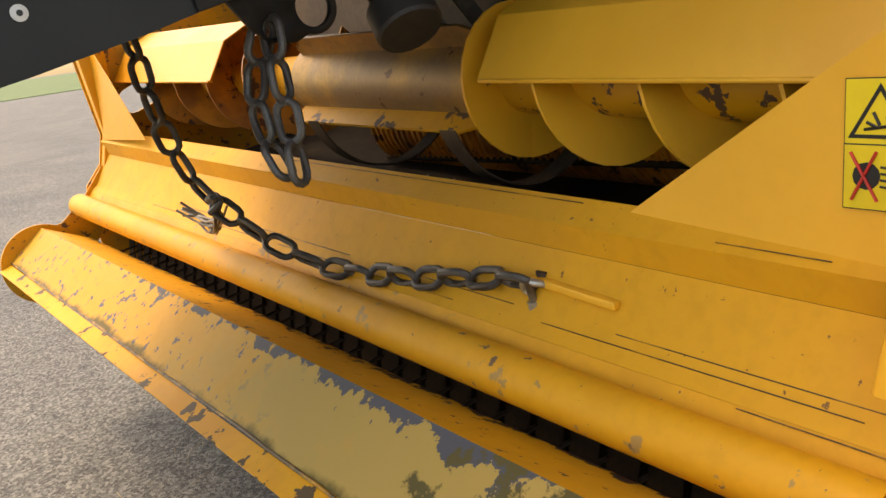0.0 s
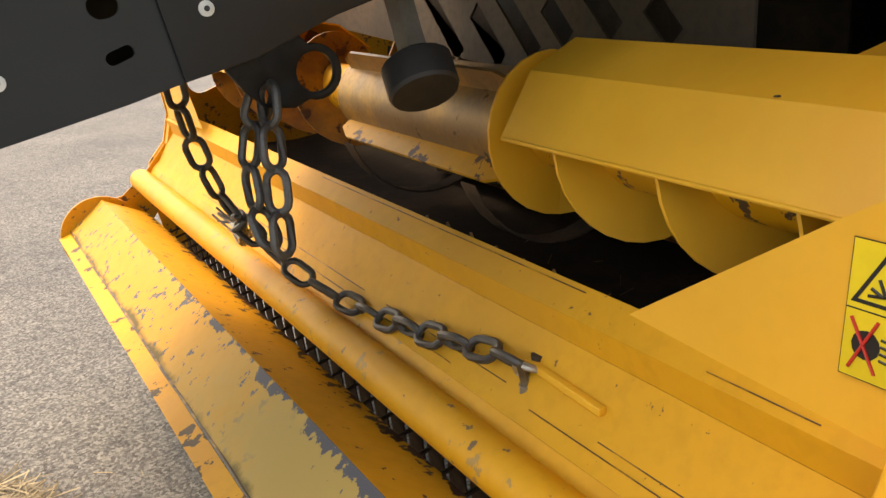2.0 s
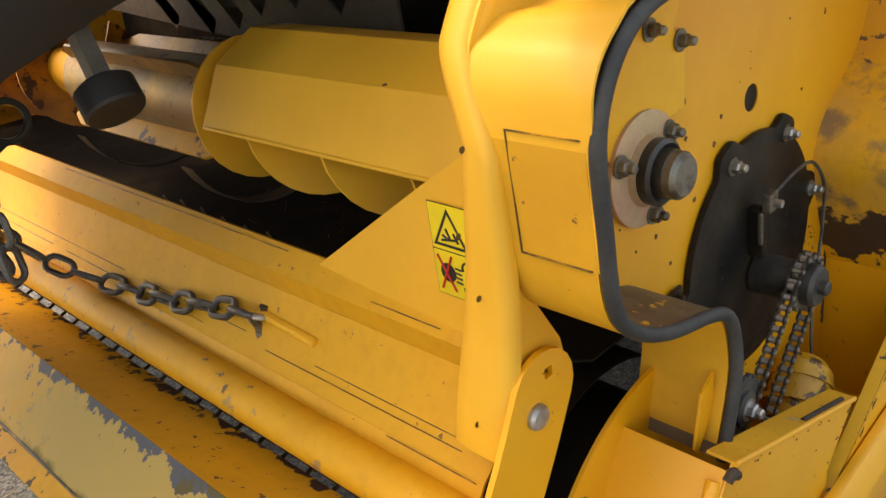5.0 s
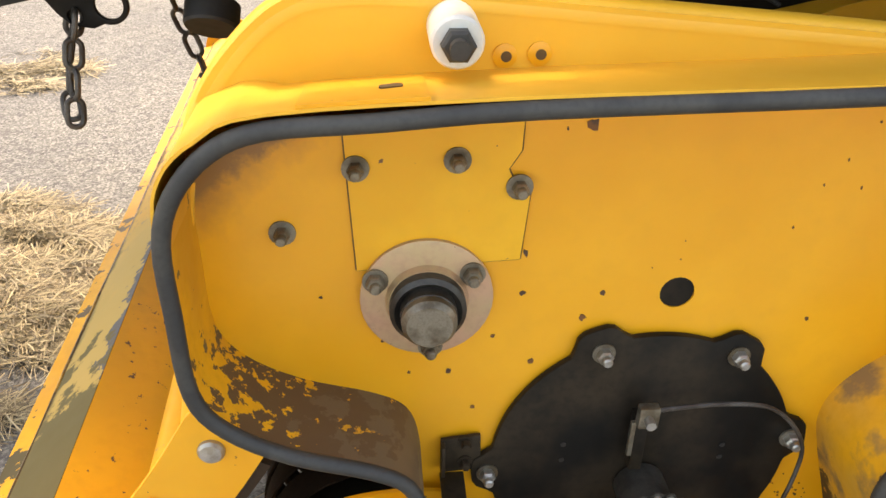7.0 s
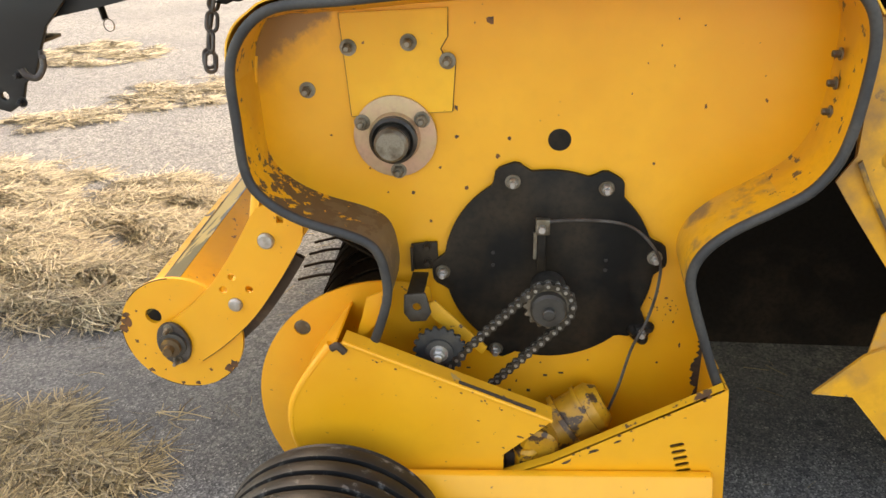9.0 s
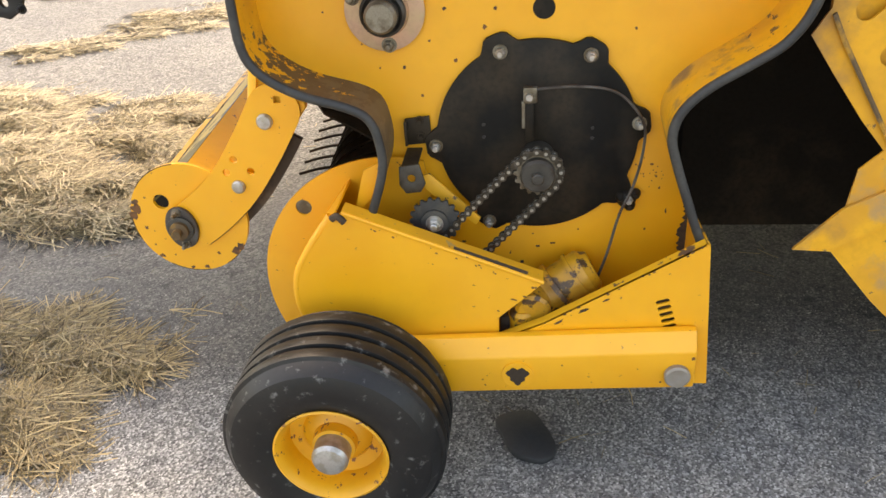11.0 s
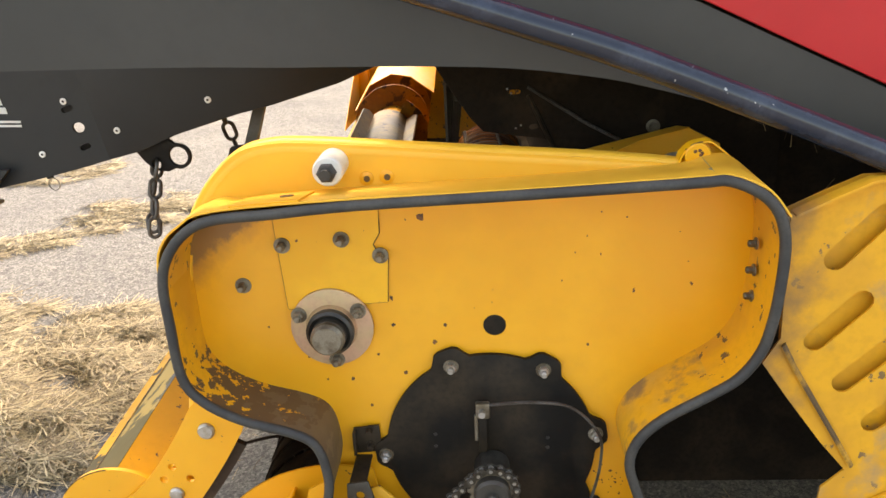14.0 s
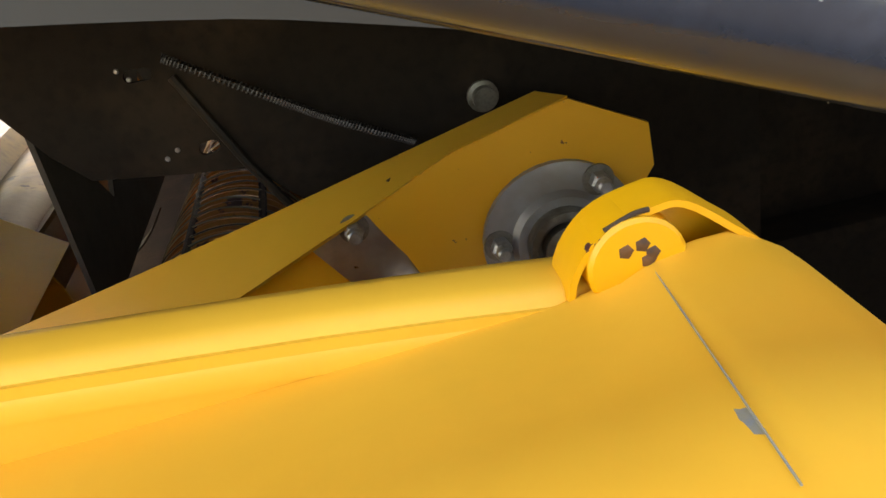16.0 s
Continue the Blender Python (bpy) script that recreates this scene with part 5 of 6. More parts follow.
# ---- drawbar ----
bar = thing("drawbar", "charcoal painted box drawbar of the baler", "drawbar")
NEAR, FAR = 0.612, 1.62
side = [(-2.4, 0.80), (-1.54, 0.79), (-1.48, 0.80), (-1.38, 0.895), (-1.34, 0.968), (-1.216, 1.006), (-1.142, 1.020), (-1.090, 1.030), (-0.977, 1.055), (-0.920, 1.070), (-0.843, 1.087), (-0.750, 1.124), (-0.595, 1.168), (-0.504, 1.188), (-0.346, 1.232), (-0.20, 1.29), (0.30, 1.44), (0.30, 1.80), (-0.50, 1.66), (-1.3, 1.46), (-2.4, 1.32)]
holes = [slot((-0.985, 1.150), 0.006, 0.024, 10), slot((-1.004, 1.196), 0.018, 0.013, 20), slot((-0.977, 1.103), 0.016, 0.013, 20)]
part("near_side_plate", prism(side, NEAR, NEAR + 0.008, holes=holes), M_CHAR, bar, "charcoal side plate with rivets and holes")
part("far_side_plate", prism([p for p in side if p[1] > 0.98] + [(-2.4, 0.99)], FAR - 0.008, FAR), M_CHAR, bar)
part("top_plate", sheet([(-2.4, 1.32), (-1.3, 1.46), (-0.50, 1.66), (0.30, 1.80)], NEAR, FAR, 0.008), M_CHAR, bar)
part("bottom_plate", sheet([(-1.34, 0.971), (-1.216, 1.009), (-1.09, 1.033), (-0.843, 1.090)], NEAR + 0.01, FAR - 0.01, -0.006), M_CHAR, bar)
part("bend_overlay", prism([(-0.920, 1.0705), (-0.955, 1.250), (-1.03, 1.49), (-0.55, 1.58), (-0.20, 1.40), (-0.25, 1.275), (-0.346, 1.2325), (-0.504, 1.1885), (-0.595, 1.1685), (-0.750, 1.1245), (-0.843, 1.0875)], NEAR - 0.006, NEAR, bev=0.002), M_CHAR, bar, "overlapping charcoal plate")
for x, z in ((-0.889, 1.141), (-1.088, 1.088), (-1.009, 1.214), (-0.658, 1.206), (-1.22, 1.15)):
    c = (x, NEAR - (0.006 if x > -0.91 else 0.0), z)
    w = part("rivet", lathe([(0.008, 0), (0.008, -0.002), (0.0045, -0.003)], c, 16), M_WHITE, bar, "pale washer-headed rivet")
    part("rivet_hole", lathe([(0.003, -0.002), (0.003, -0.0036)], c, 10), M_INK, w)
stick = thing("drawbar_stickers", "faded yellow and white stickers on the charcoal drawbar", "label")
part("yellow_sticker", prism([(-1.17, 1.40), (-1.095, 1.395), (-1.105, 1.317), (-1.18, 1.322)], NEAR - 0.0012, NEAR + 0.002), M_LABEL, stick)
for k in range(3):
    part("bar", prism([(-1.155, 1.38 - 0.02 * k), (-1.115, 1.378 - 0.02 * k), (-1.117, 1.368 - 0.02 * k), (-1.157, 1.37 - 0.02 * k)], NEAR - 0.0016, NEAR), M_INK, stick)
part("white_sticker", prism([(-1.19, 1.31), (-1.094, 1.305), (-1.108, 1.244), (-1.20, 1.247)], NEAR - 0.0012, NEAR + 0.002), M_WHITE, stick)
for k in range(2):
    part("bar", prism([(-1.18, 1.297 - 0.025 * k), (-1.106, 1.293 - 0.025 * k), (-1.11, 1.277 - 0.025 * k), (-1.184, 1.281 - 0.025 * k)], NEAR - 0.0016, NEAR), M_BLUE, stick)
for k in range(3):
    part("logo_bar", prism([(-1.143 + 0.007 * k, 1.225 - 0.019 * k), (-1.118 + 0.007 * k, 1.224 - 0.019 * k), (-1.116 + 0.007 * k, 1.21 - 0.019 * k), (-1.141 + 0.007 * k, 1.211 - 0.019 * k)], NEAR - 0.0014, NEAR), M_WHITE, stick)
for k in range(2):
    part("bar", prism([(-1.13, 1.158 - 0.009 * k), (-1.077, 1.156 - 0.009 * k), (-1.077, 1.151 - 0.009 * k), (-1.13, 1.153 - 0.009 * k)], NEAR - 0.0014, NEAR), M_WHITE, stick)
stick.matrix_world = Matrix.Translation((0.079, 0, -0.100)) @ Matrix.Diagonal((1.117, 1.0, 1.1, 1.0))
hook = thing("chain_hook_plate", "dark steel hook plate under the drawbar", "hook plate")
hp = [(-0.875, 1.085), (-0.850, 1.050), (-0.828, 1.030), (-0.795, 1.026)] + [(-0.766 + 0.032 * math.cos(radians(a)), 1.064 + 0.032 * math.sin(radians(a))) for a in range(-110, 101, 15)] + [(-0.79, 1.115), (-0.83, 1.105)]
part("plate", prism(hp, 0.645, 0.656, bev=0.002, holes=[ring((-0.766, 1.064), 0.023, 24), ring((-0.823, 1.046), 0.012, 12)]), M_BLACK, hook)
stand = thing("jack_foot", "grey bar with a round black rubber foot under the drawbar", "foot")
part("bar", tube([(-0.586, 0.80, 1.17), (-0.606, 0.705, 1.052)], 0.0195, 4), M_BAR, stand)
bm = lathe([(0.044, -0.024), (0.047, -0.019), (0.047, 0.020), (0.042, 0.024)], (0, 0, 0), 20, "z")
ob = part("foot_pad", bm, M_FOOT, stand)
ob.matrix_local = Matrix.Translation((-0.610, 0.690, 1.038)) @ Vector((0.10, 0.75, 1.0)).to_track_quat("Z", "Y").to_matrix().to_4x4()
fronthook = thing("drawbar_hook", "bent steel hook on the drawbar's underside bracket", "hook")
part("hook", tube(smooth_path([(-1.192, 0.470, 0.935), (-1.194, 0.466, 0.912), (-1.205, 0.45, 0.893), (-1.225, 0.445, 0.90), (-1.235, 0.445, 0.915)], 5), 0.008, 10), M_STEEL, fronthook)
part("hook_stay", tube([(-1.192, 0.470, 0.935), (-1.26, 0.578, 0.925)], 0.008, 10), M_STEEL, fronthook)
BRK = [(-1.130, 1.06), (-1.200, 0.988), (-1.226, 0.934), (-1.253, 0.872), (-1.286, 0.848), (-1.306, 0.797), (-1.345, 0.772), (-1.374, 0.780), (-1.50, 0.80), (-1.60, 0.92), (-1.60, 1.06)]
part("bracket_plate", prism([(x * 1.03 + 0.004, z) for x, z in BRK], 0.575, 0.590, bev=0.003, holes=[ring((-1.42, 0.86), 0.013, 12), ring((-1.385, 0.815), 0.011, 12)]), M_CHAR, fronthook, "charcoal bracket plate")
part("bracket_flange", box(-1.60, -1.30, 0.590, 0.75, 0.93, 0.94, 0.002), M_CHAR, fronthook)
for x, z in ((-1.34, 0.80), (-1.33, 0.87), (-1.40, 0.92)):
    hexbolt(fronthook, (x, 0.575, z), 0.009, washer=0.014, material=M_CHAR)
lock = thing("locking_pin", "dark locking pin with a wire ring hanging under the drawbar", "pin")
part("pin", tube([(-1.315, 0.985, 1.06), (-1.275, 0.95, 0.94)], 0.010, 10), M_CHAR, lock)
part("ring", tube([(-1.262 + 0.016 * math.cos(a), 0.94, 0.925 + 0.018 * math.sin(a)) for a in [2 * math.pi * i / 14 for i in range(14)]], 0.0018, 6, True), M_ZINC, lock)

# ---- welded chains ----


def link_mesh(length=0.072):
    width, wire = 0.62 * length, 0.086 * length
    pts = []
    r = width / 2 - wire
    h = length / 2 - width / 2
    for s, base in ((1, -90), (-1, 90)):
        for i in range(7):
            a = radians(base + 30 * i)
            pts.append((s * h + r * math.cos(a), r * math.sin(a), 0))
    return tube(pts, wire, 8, True)


def hang_chain(name, label, pts, length=0.072, material=None, sag_roll=0.0, group=""):
    th = thing(name, label, "chain", group)
    pts = smooth_path(pts, 24)
    step, wire = length * (1 - 2.2 * 0.086), 0.086 * length
    first = None
    acc, i, last = 0.0, 0, pts[0]
    marks = [pts[0]]
    for p in pts[1:]:
        acc += (p - last).length
        last = p
        if acc >= step:
            marks.append(p)
            acc = 0.0
    for k, (a, b) in enumerate(zip(marks, marks[1:])):
        d = (b - a).normalized()
        if first is None:
            first = part("link", link_mesh(length), material or M_STEEL, th)
            ob = first
        else:
            ob = new("link", first.data)
            ob.parent = th
        q = d.to_track_quat("X", "Z").to_matrix().to_4x4()
        ob.matrix_local = Matrix.Translation((a + b) / 2) @ q @ Matrix.Rotation(radians(38 + 90 * (k % 2) + 9 * math.sin(k * 2.3) + sag_roll), 4, "X")
    return th


hang_chain("hanging_chain", "rusty dark steel chain looped over the hook plate", [(-0.823, 0.650, 1.058), (-0.832, 0.632, 0.99), (-0.838, 0.615, 0.92), (-0.844, 0.600, 0.852)], 0.058, group="chains on the hook plate")
hang_chain("hanging_chain", "rusty dark steel chain looped over the hook plate", [(-0.823, 0.662, 1.055), (-0.848, 0.668, 0.99), (-0.856, 0.650, 0.93), (-0.848, 0.615, 0.868)], 0.058, sag_roll=40, group="chains on the hook plate")
hang_chain("safety_chain", "dark steel chain from the drawbar to the wind guard's shackle", [(-0.835, 1.18, 1.09), (-0.82, 1.20, 1.04), (-0.80, 1.23, 0.93), (-0.765, 1.24, 0.82), (-0.735, 1.20, 0.757), (-0.675, 1.10, 0.675), (-0.619, 1.0, 0.632), (-0.605, 0.867, 0.640), (-0.588, 0.74, 0.652), (-0.571, 0.625, 0.669), (-0.563, 0.545, 0.672), (-0.558, 0.49, 0.676)])
rope = thing("frayed_rope", "frayed grey rope end knotted into the chain", "rope")
rng = random.Random(4)
for j in range(12):
    mid = [Vector((-0.735, 1.20, 0.757)), Vector((-0.715, 1.27, 0.715)), Vector((-0.705, 1.34, 0.690)), Vector((-0.705, 1.42, 0.695)), Vector((-0.72, 1.47, 0.715))]
    last = rng.randint(2, 4)
    part("strand", tube(smooth_path([tuple(p + Vector((rng.gauss(0, 0.007), rng.gauss(0, 0.010), rng.gauss(0, 0.007)))) for p in mid[:last + 1]], 4), 0.0026, 6), M_STEEL if j % 3 else M_BAR, rope)
part("knot", tube(smooth_path([(-0.735 + 0.022 * rng.uniform(-1, 1), 1.20 + 0.025 * rng.uniform(-1, 1), 0.757 + 0.022 * rng.uniform(-1, 1)) for i in range(10)], 4), 0.006, 7), M_STEEL, rope)
shackle = thing("bow_shackle", "grey zinc shackle with pin and nut", "shackle")
shackle.matrix_world = Matrix.Translation((0.010, 0.085, -0.032))
part("bow", tube(smooth_path([(-0.568, 0.462, 0.684), (-0.575, 0.475, 0.694), (-0.580, 0.468, 0.708), (-0.572, 0.452, 0.706), (-0.556, 0.445, 0.700)], 5), 0.0055, 8), M_ZINC, shackle)
part("pin", tube([(-0.580, 0.462, 0.712), (-0.572, 0.462, 0.676)], 0.006, 8), M_DIRTYZINC, shackle)
part("nut", lathe([(0.010, 0), (0.010, 0.010)], (-0.572, 0.462, 0.668), 6, "z"), M_ZINC, shackle, smooth=10)
part("pin_head", lathe([(0.0105, 0), (0.0105, 0.015)], (-0.551, 0.462, 0.7005), 6, "z"), M_TINE, shackle, smooth=10)

# ---- slotted sheet and dark intake behind the auger ----
intake = thing("slotted_intake_sheet", "brown-grey slotted sheet above the auger", "machine panel")
holes = []
for y0, z0, dy, dz, ln in ((1.233, 1.090, 0, 0, 0.245), (1.537, 1.077, 0, 0, 0.24), (0.965, 1.115, 0, 0, 0.18), (1.33, 1.040, 0, 0, 0.155), (1.075, 1.070, 0, 0, 0.10), (0.787, 1.072, 0, 0, 0.085)):
    c, sn = math.cos(radians(45)), math.sin(radians(45))
    holes.append([(y0 + u * c - v * sn, z0 + u * sn + v * c) for u, v in ((-ln / 2, -0.024), (ln / 2, -0.024), (ln / 2, 0.024), (-ln / 2, 0.024))])
part("sheet", prism([(0.60, 0.93), (1.32, 0.975), (2.3, 1.06), (2.3, 1.40), (0.60, 1.34)], -0.104, -0.098, "x", holes=holes), M_SLOT, intake)
# black sheets added behind and above to keep the slots dark inside
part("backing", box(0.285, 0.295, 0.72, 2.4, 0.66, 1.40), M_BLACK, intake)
part("added_roof", box(-0.2, 0.4, 0.12, 2.4, 1.405, 1.415), M_BLACK, intake)

# ---- feed rotor behind the auger, wrapped in straw ----
rotor = thing("feed_rotor", "rusty orange feed rotor wrapped with straw", "rotor")
profile = []
for k in range(42):
    y = 0.62 + 0.024 * k
    profile += [(0.118, y), (0.118, y + 0.016), (0.125, y + 0.018), (0.125, y + 0.022)]
part("barrel", lathe([(0.05, 0.615)] + profile + [(0.05, 1.64)], (-0.01, 0.0, 0.79), 40), M_RUST, rotor, "rusty orange ribbed barrel")
for k in range(7):
    a = 2 * math.pi * k / 7
    part("rotor_bar", tube([(-0.01 + 0.126 * math.cos(a), 0.62, 0.79 + 0.126 * math.sin(a)), (-0.01 + 0.126 * math.cos(a + 0.5), 1.64, 0.79 + 0.126 * math.sin(a + 0.5))], 0.007, 8), M_BAND, rotor)
for k in range(26):
    y = 0.66 + 0.036 * k
    part("straw_wrap", tube([(-0.01 + 0.1275 * math.cos(radians(a)), y + 0.008 * math.sin(0.05 * a + k), 0.79 + 0.1275 * math.sin(radians(a))) for a in range(20 + 11 * (k % 5), 175 - 9 * (k % 4), 9)], 0.0016, 5), M_STRAW, rotor)

# ---- bearing bracket behind the end frame ----
brace = thing("bearing_bracket", "yellow bent bracket plate carrying a grey flange bearing", "bracket")
part("plate", prism([(0.222, 1.106), (0.296, 1.139), (0.391, 1.160), (0.453, 1.127), (0.455, 1.091), (0.44, 1.07), (0.43, 0.98), (0.268, 0.96), (0.260, 1.03), (0.247, 1.062), (0.233, 1.085)], 0.331, 0.336), M_YEL, brace)
part("gusset", prism([(0.10, 1.054), (0.172, 1.084), (0.200, 1.043), (0.19, 1.00), (0.09, 1.00)], 0.350, 0.354), M_YEL, brace)
bm = bmesh.new()
BEND = [(-0.16, 0.948), (0.0, 1.014), (0.100, 1.056), (0.201, 1.098), (0.296, 1.140), (0.391, 1.163)]
BACK = [(-0.22, 1.02), (-0.097, 1.045), (0.024, 1.070), (0.144, 1.096), (0.265, 1.124), (0.382, 1.151)]
rows = [[bm.verts.new((a[0], 0.328, a[1])), bm.verts.new((b[0], 0.40, b[1])), bm.verts.new((b[0], 0.40, b[1] - 0.004)), bm.verts.new((a[0], 0.334, a[1] - 0.005))] for a, b in zip(BEND, BACK)]
for a, b in zip(rows, rows[1:]):
    for j in range(4):
        bm.faces.new((a[j], a[(j + 1) % 4], b[(j + 1) % 4], b[j]))
bm.faces.new(rows[0])
bm.faces.new(rows[-1])
bevel(bm, 0.0018, 2, 40)
part("flange", bm, M_YEL_CLEAN, brace, "folded yellow flange")
for x, z in ((0.245, 1.119), (0.07, 1.055), (0.335, 1.142)):
    part("scratch", tube([(x, 0.352, z), (x + 0.006, 0.356, z + 0.001)], 0.0017, 6), M_GREASE, brace)
BC = (0.372, 1.050)
part("bearing_flange", lathe([(0.064, 0), (0.064, -0.006), (0.058, -0.008), (0.042, -0.009), (0.038, -0.016), (0.032, -0.016)], (BC[0], 0.331, BC[1]), 36), M_BAR, brace, "grey round bearing flange")
part("bearing_ring", lathe([(0.031, 0), (0.031, -0.019), (0.026, -0.020), (0.024, -0.012), (0.020, -0.012), (0.020, -0.022)], (BC[0], 0.320, BC[1]), 28), M_DIRTYZINC, brace)
for x, z in ((0.321, 1.056), (0.406, 1.093), (0.385, 0.998)):
    hexbolt(brace, (x, 0.324, z), 0.0085, washer=0.013)
part("spring_clip", bevel(prism([(0.172, 1.083), (0.221, 1.106), (0.239, 1.084), (0.255, 1.037), (0.235, 1.00), (0.199, 1.043)], 0.340, 0.344), 0.0015), M_BRIGHT, brace, "bright bent spring clip")
hexbolt(brace, (0.211, 0.339, 1.092), 0.008, washer=0.012)

# ---- baler body: grey side panel, red panel, handrail tube, chamber ----
body = thing("baler_side_panel", "grey curved side shield of the baler with a red upper panel", "machine panel")
bottom = [(-1.1, 1.36), (-0.55, 1.352), (-0.333, 1.344), (-0.125, 1.338), (0.043, 1.328), (0.18, 1.308), (0.25, 1.292), (0.334, 1.268), (0.43, 1.238), (0.50, 1.21), (0.63, 1.17), (0.80, 1.15), (1.6, 1.135)]
bp = [(p.x, p.y) for p in smooth_path(bottom, 4)]
part("grey_panel", prism(bp + [(1.6, 1.14), (0.759, 1.208), (0.614, 1.281), (0.465, 1.352), (0.328, 1.418), (0.203, 1.464), (-0.2, 1.644), (-0.7, 1.884), (-1.1, 1.90)], 0.05, 0.056), M_CHAR_LIGHT, body, "grey painted side shield")
part("red_panel", prism([(1.6, 1.144), (0.761, 1.212), (0.616, 1.285), (0.467, 1.356), (0.330, 1.422), (0.205, 1.468), (-0.2, 1.648), (-0.7, 1.888), (-0.7, 2.5), (1.6, 2.5)], 0.044, 0.056, bev=0.003), M_RED, body, "glossy red upper panel")
# unseen sheet added to keep the sun off the auger cover
part("sun_blocker", prism([(0.30, 1.49), (0.57, 1.50), (0.57, 1.505), (0.30, 1.495)], -0.80, 0.2, "x"), M_CHAR_LIGHT, body)
rail = thing("rail_tube", "glossy blue-grey bent rail tube along the side shield", "rail")
part("tube", tube(smooth_path([(-0.9, -0.06, 1.73), (-0.5, -0.065, 1.595), (-0.22, -0.07, 1.502), (0.053, -0.07, 1.409), (0.2, -0.07, 1.357), (0.425, -0.07, 1.264), (0.60, -0.07, 1.190), (0.645, -0.07, 1.180), (0.72, -0.07, 1.179), (1.3, -0.07, 1.18)], 6), 0.0215, 20), M_TUBE, rail)
for x, z, up in ((-0.10, 1.4612, 0.35), (0.02, 1.4202, 0.6), (0.12, 1.3855, 0.2), (0.21, 1.3532, 0.7), (0.31, 1.312, 0.4), (0.38, 1.283, 0.1), (0.47, 1.2447, 0.55)):
    a = radians(90 * up)
    ob = part("paint_chip", lathe([(0.0013, 0), (0.0007, 0.0004)], (0, 0, 0), 5, "z"), M_ZINC, rail, "pale paint chip")
    ob.matrix_local = Matrix.Translation((x, -0.07 - 0.0213 * math.cos(a), z + 0.0213 * math.sin(a))) @ Vector((0, -math.cos(a), math.sin(a))).to_track_quat("Z", "X").to_matrix().to_4x4()
chamber = thing("bale_chamber", "dark underside and bale chamber of the baler", "machine body")
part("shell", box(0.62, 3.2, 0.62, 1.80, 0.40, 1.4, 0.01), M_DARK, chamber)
# reaches lower than the body seen, to darken the ground before it
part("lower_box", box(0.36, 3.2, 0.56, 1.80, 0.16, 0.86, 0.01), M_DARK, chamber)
# unseen bulk of the body, put in to stop sun leaking through
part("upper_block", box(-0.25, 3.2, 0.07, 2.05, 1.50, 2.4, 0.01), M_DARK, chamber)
# two unseen walls added to cut the light on the ground beside the case
part("added_side_wall", box(1.04, 3.2, -0.06, -0.05, 0.10, 1.16), M_DARK, chamber)
part("added_cross_wall", box(1.5, 1.51, -0.05, 0.60, 0.10, 1.16), M_DARK, chamber)
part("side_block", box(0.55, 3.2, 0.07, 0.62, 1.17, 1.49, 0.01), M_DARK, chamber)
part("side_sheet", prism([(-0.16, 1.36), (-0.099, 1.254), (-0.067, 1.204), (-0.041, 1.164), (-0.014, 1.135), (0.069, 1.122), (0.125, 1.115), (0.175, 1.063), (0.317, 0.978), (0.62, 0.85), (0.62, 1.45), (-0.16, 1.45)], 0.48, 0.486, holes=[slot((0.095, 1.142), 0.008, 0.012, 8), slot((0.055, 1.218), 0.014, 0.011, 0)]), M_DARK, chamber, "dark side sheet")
part("sheet_fold", tube([(0.083, 0.478, 1.211), (0.125, 0.478, 1.119), (0.160, 0.478, 1.056)], 0.0045, 8), M_BLACK, chamber)
for x, z in ((0.039, 1.225), (0.067, 1.146), (0.056, 1.140), (0.047, 1.216)):
    part("rivet", lathe([(0.0025, 0), (0.0016, -0.0016)], (x, 0.48, z), 8), M_ZINC, chamber)
HOSE = [(0.082, 0.468, 1.230), (0.163, 0.468, 1.177), (0.216, 0.468, 1.143), (0.279, 0.468, 1.109)]
part("spring_hose", tube(smooth_path(HOSE, 8), 0.0027, 8), M_BLACK, chamber)
coil = []
for i, p in enumerate(smooth_path(HOSE, 160)):
    a = i * 2 * math.pi / 6
    coil.append(p + Vector((0.52 * math.cos(a), math.sin(a), 0.85 * math.cos(a))) * 0.0037)
part("coil", tube(coil, 0.0009, 4), M_STEEL, chamber, "coiled spring wrap")
part("bolt", lathe([(0.015, 0), (0.015, -0.004), (0.011, -0.005), (0.011, -0.015)], (0.350, 0.48, 1.134), 18), M_DIRTYZINC, chamber)

# ---- hinged slotted guard door, standing open ----
door = thing("slotted_guard_door", "dusty yellow guard door with long slots, swung open", "guard door")
dp = [(0.458, 1.105), (0.512, 1.131), (0.566, 1.155), (0.613, 1.156), (0.727, 1.111), (1.0, 1.0), (1.0, 0.40), (0.75, 0.24), (0.70, 0.262), (0.628, 0.335), (0.538, 0.443), (0.556, 0.61), (0.591, 0.645), (0.545, 0.70), (0.483, 0.785), (0.438, 0.85), (0.463, 0.894)]
hl = []
for a, b in (((0.531, 1.025), (0.598, 1.099)), ((0.627, 1.0), (0.686, 1.063)), ((0.515, 0.887), (0.583, 0.958)), ((0.567, 0.811), (0.654, 0.893)), ((0.623, 0.735), (0.724, 0.832)), ((0.697, 0.942), (0.78, 1.02)), ((0.70, 0.68), (0.79, 0.77)), ((0.76, 0.86), (0.85, 0.95))):
    v = Vector(b) - Vector(a)
    hl.append(slot(((a[0] + b[0]) / 2, (a[1] + b[1]) / 2), v.length - 0.006, 0.037, math.degrees(math.atan2(v.y, v.x)), 6))
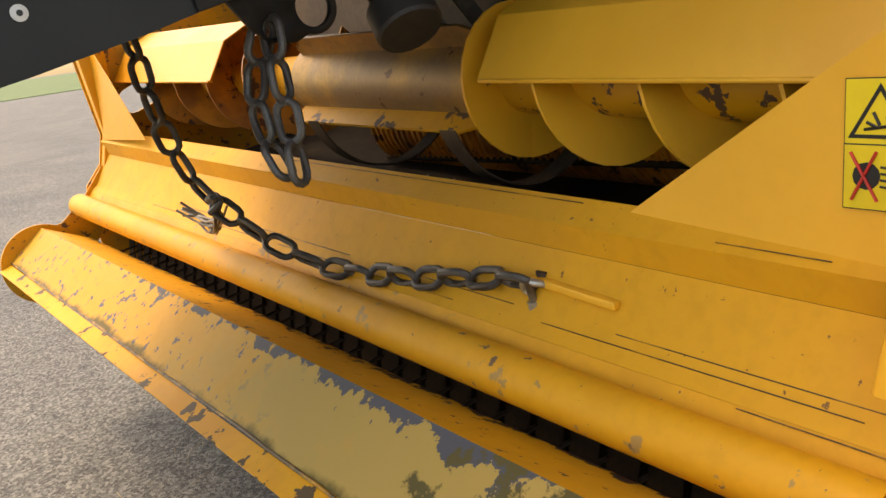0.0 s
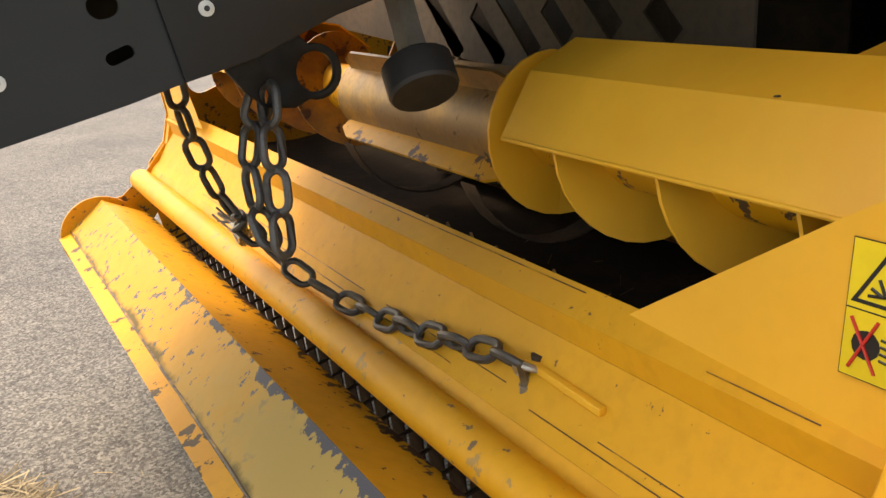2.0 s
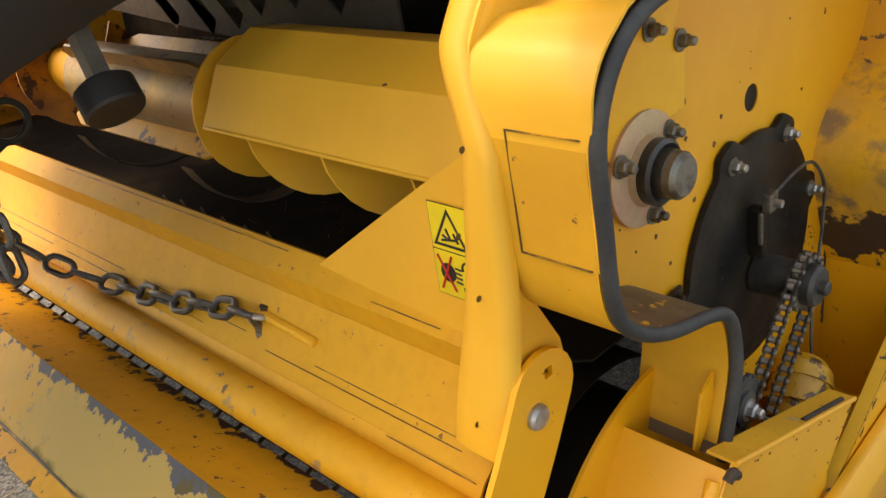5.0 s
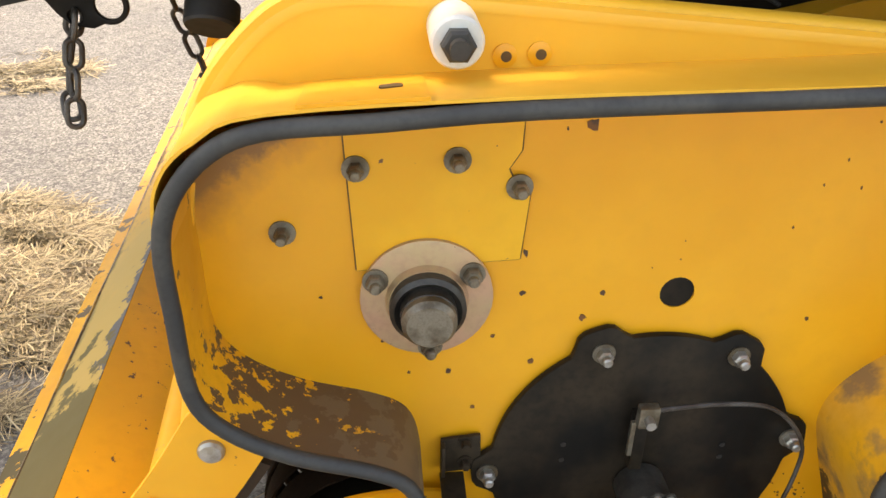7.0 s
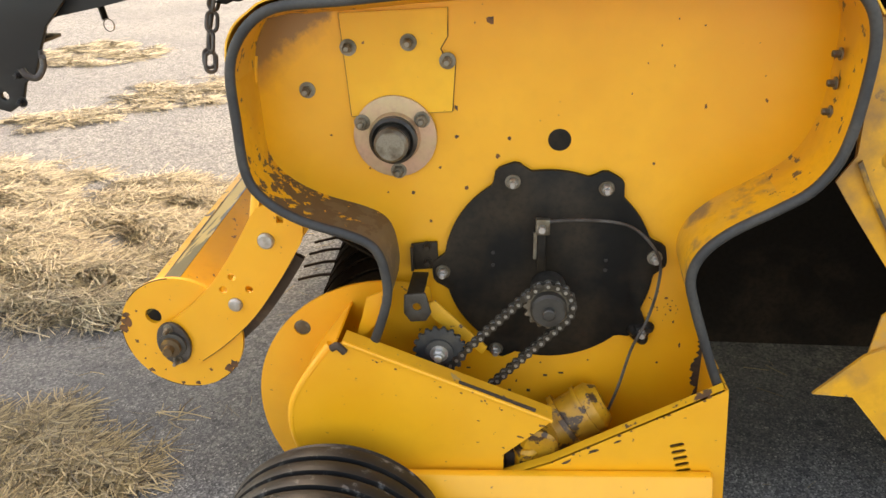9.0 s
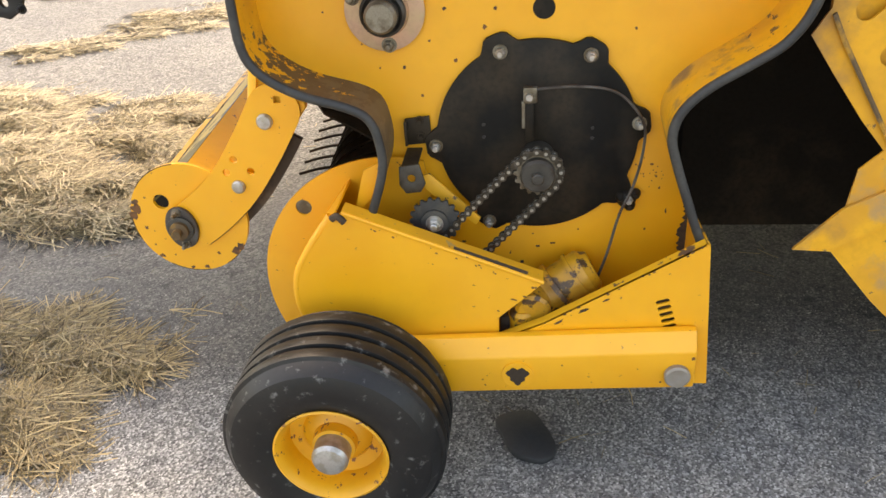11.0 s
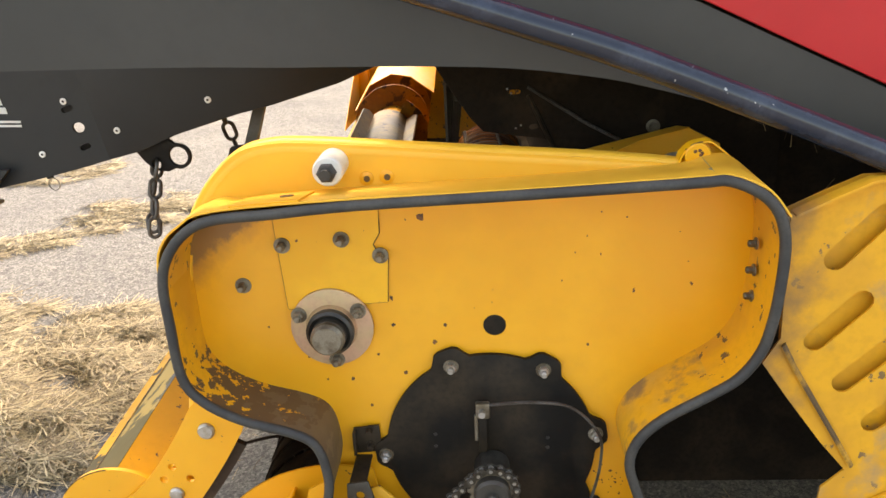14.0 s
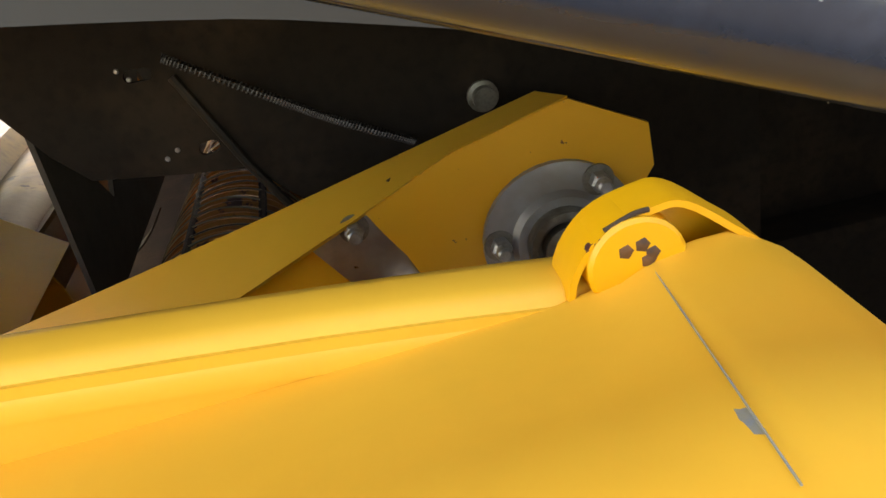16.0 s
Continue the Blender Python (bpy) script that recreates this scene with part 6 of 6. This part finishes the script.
M_DOOR = mat("dusty_yellow_paint", (0.74, 0.345, 0.016), 0.6, second=(0.60, 0.27, 0.02), scale=5, chips=(0.36, 0.22, 0.10), chip_scale=9, chip_lo=0.58, chip_hi=0.74, grain=0.1, chip2=(0.2, 0.11, 0.04), chip2_scale=38, chip2_lo=0.66, edges=(((-1.0, 0, 0), -0.515, 0.22, 0.06, (0.30, 0.155, 0.045), 10),), bump=0.1, bump_scale=20)
part("sheet", prism(dp, -0.058, -0.062, holes=hl), M_DOOR, door)
part("inner_skin", prism(dp[:8] + [(0.62, 0.60), (0.47, 0.86)], -0.036, -0.040), M_DOOR, door)
part("top_flange", sheet([(0.458, 1.108), (0.512, 1.134), (0.566, 1.158), (0.613, 1.159), (0.727, 1.114), (1.0, 1.003)], -0.085, -0.058, 0.004), M_DOOR, door)
part("edge_strip", tube([(0.467, -0.066, 0.885), (0.49, -0.066, 0.84), (0.60, -0.066, 0.655)], 0.006, 6, flat=0.5), M_GREASE, door, "grimy edge strip")
part("bent_flap", prism([(0.466, 0.452), (0.54, 0.535), (0.70, 0.62), (0.72, 0.56), (0.55, 0.46), (0.535, 0.448)], -0.064, -0.070), M_DOOR, door)
door.matrix_world = Matrix.Translation((-0.008, -0.02, 0.012))
part("hinge", tube([(0.450, -0.06, 0.92), (0.450, -0.06, 1.10)], 0.008, 10), M_DIRTYZINC, door)

# ---- odds on the ground ----
scrap = thing("rubber_scrap", "flat black rubber scrap lying on the asphalt", "scrap")
bm = prism([(p.x, p.y) for p in smooth_path([(-0.10, -0.06), (-0.03, -0.035), (0.0, -0.07), (0.03, -0.15), (0.0, -0.19), (-0.06, -0.17), (-0.09, -0.11)], 4, True)], 0.0, 0.016, "z", bev=0.004)
part("piece", bm, M_RAG, scrap)


def straw(name, label, blobs, count, length, height, material, seed, thick=0.0022, mat_fill=0.35):
    """Loose straw: thin bent strips heaped over ragged patches (x, y, rx, ry, turn)."""
    r = random.Random(seed)
    verts, faces = [], []
    total = sum(b[2] * b[3] for b in blobs)
    for bx, by, rx, ry, turn in blobs:
        ct, st = math.cos(radians(turn)), math.sin(radians(turn))
        made, want = 0, int(count * rx * ry / total)
        while made < want:
            d, a = math.sqrt(r.random()) * 1.15, r.uniform(0, 2 * math.pi)
            u, v = d * rx * math.cos(a), d * ry * math.sin(a)
            x, y = bx + u * ct - v * st, by + u * st + v * ct
            clump = noise.fractal(Vector((x * 3.2, y * 5.5, seed)), 1.0, 2.0, 4) + mat_fill - 0.75 * max(0.0, d - 0.55)
            made += 0.35
            if clump < r.uniform(-0.05, 0.35):
                continue
            made += 0.65
            top = height * min(1.0, max(0.1, clump + 0.25))
            z = 0.003 + r.random() ** 1.5 * top
            ang = r.uniform(0, 6.2832)
            ln, w = length * r.uniform(0.25, 1.25), thick * r.uniform(0.45, 1.0)
            tilt, bend = r.gauss(0, 0.07), r.gauss(0, 0.07)
            p = Vector((x, y, z))
            base = len(verts)
            for k in range(3):
                way = Vector((math.cos(ang + bend * k), math.sin(ang + bend * k), tilt))
                sd = Vector((-way.y, way.x, 0)).normalized() * w
                q = p + way * ln * 0.5 * k
                q.z = max(q.z, 0.003)
                verts += [q - sd, q + sd + Vector((0, 0, w))]
            faces += [(base, base + 1, base + 3, base + 2), (base + 2, base + 3, base + 5, base + 4)]
    me = bpy.data.meshes.new(name)
    me.from_pydata([tuple(v) for v in verts], [], faces)
    me.materials.append(material)
    return tagged(new(name, me), label, "straw", kind="stuff")


straw("straw_pile", "small dull heap of loose straw on the asphalt", [(-1.20, 0.19, 0.25, 0.22, 20), (-1.13, -0.10, 0.13, 0.25, 0), (-1.38, 0.2, 0.28, 0.22, 0), (-1.04, 0.27, 0.13, 0.12, 0)], 19000, 0.085, 0.024, M_STRAW_OLD, 1, 0.0014, 0.26)
straw("straw_scatter", "sunlit straw scattered in rows over the yard", [(-1.85, 1.55, 0.66, 0.52, 10), (-1.45, 1.45, 0.26, 0.40, 0), (-2.25, 1.25, 0.6, 0.36, 0), (-2.6, 2.0, 0.5, 0.3, 0), (-1.62, 1.02, 0.42, 0.24, 0)], 72000, 0.10, 0.030, M_STRAW, 2, 0.0017, 0.50)
straw("straw_windrow", "thin windrow of pale straw further off", [(-2.3, 3.65, 0.40, 0.36, 30), (-2.75, 3.05, 0.42, 0.18, 30), (-3.5, 4.8, 0.5, 0.4, 0)], 12000, 0.10, 0.03, M_STRAW, 3, 0.0024)
straw("straw_litter", "stray straws in the dark trough and round the machine", [(-1.0, 1.0, 1.2, 1.0, 0), (0.4, 0.3, 0.9, 0.5, 0)], 500, 0.06, 0.003, M_STRAW_OLD, 5, 0.0011)
r = random.Random(9)
verts, faces = [], []
for i in range(90):
    p = Vector((r.uniform(0.50, 0.618), r.uniform(0.30, 0.60), 1.152 + 0.012 * r.random()))
    if i % 2:
        p = Vector((0.612 + 0.006 * r.random(), r.uniform(0.2, 0.6), r.uniform(1.02, 1.19)))
    if i % 3 == 0:
        p = lean(r.uniform(-0.40, -0.15), r.uniform(0.15, 1.0), 0.640 + 0.02 * r.random())
    elif r.random() < 0.75:
        continue
    way = Vector((r.gauss(0, 0.35), r.gauss(0, 1), r.gauss(0, 0.8))).normalized() * r.uniform(0.015, 0.045)
    sd = way.cross(Vector((0.4, 0.8, 0.3))).normalized() * 0.00045
    k = len(verts)
    verts += [tuple(p - sd), tuple(p + sd), tuple(p + way + sd), tuple(p + way - sd)]
    faces.append((k, k + 1, k + 2, k + 3))
me = bpy.data.meshes.new("straw_wisps")
me.from_pydata(verts, [], faces)
me.materials.append(M_STRAW_OLD)
tagged(new("straw_wisps", me), "straw wisps caught in the trough and on the bale chamber", "straw", kind="stuff")
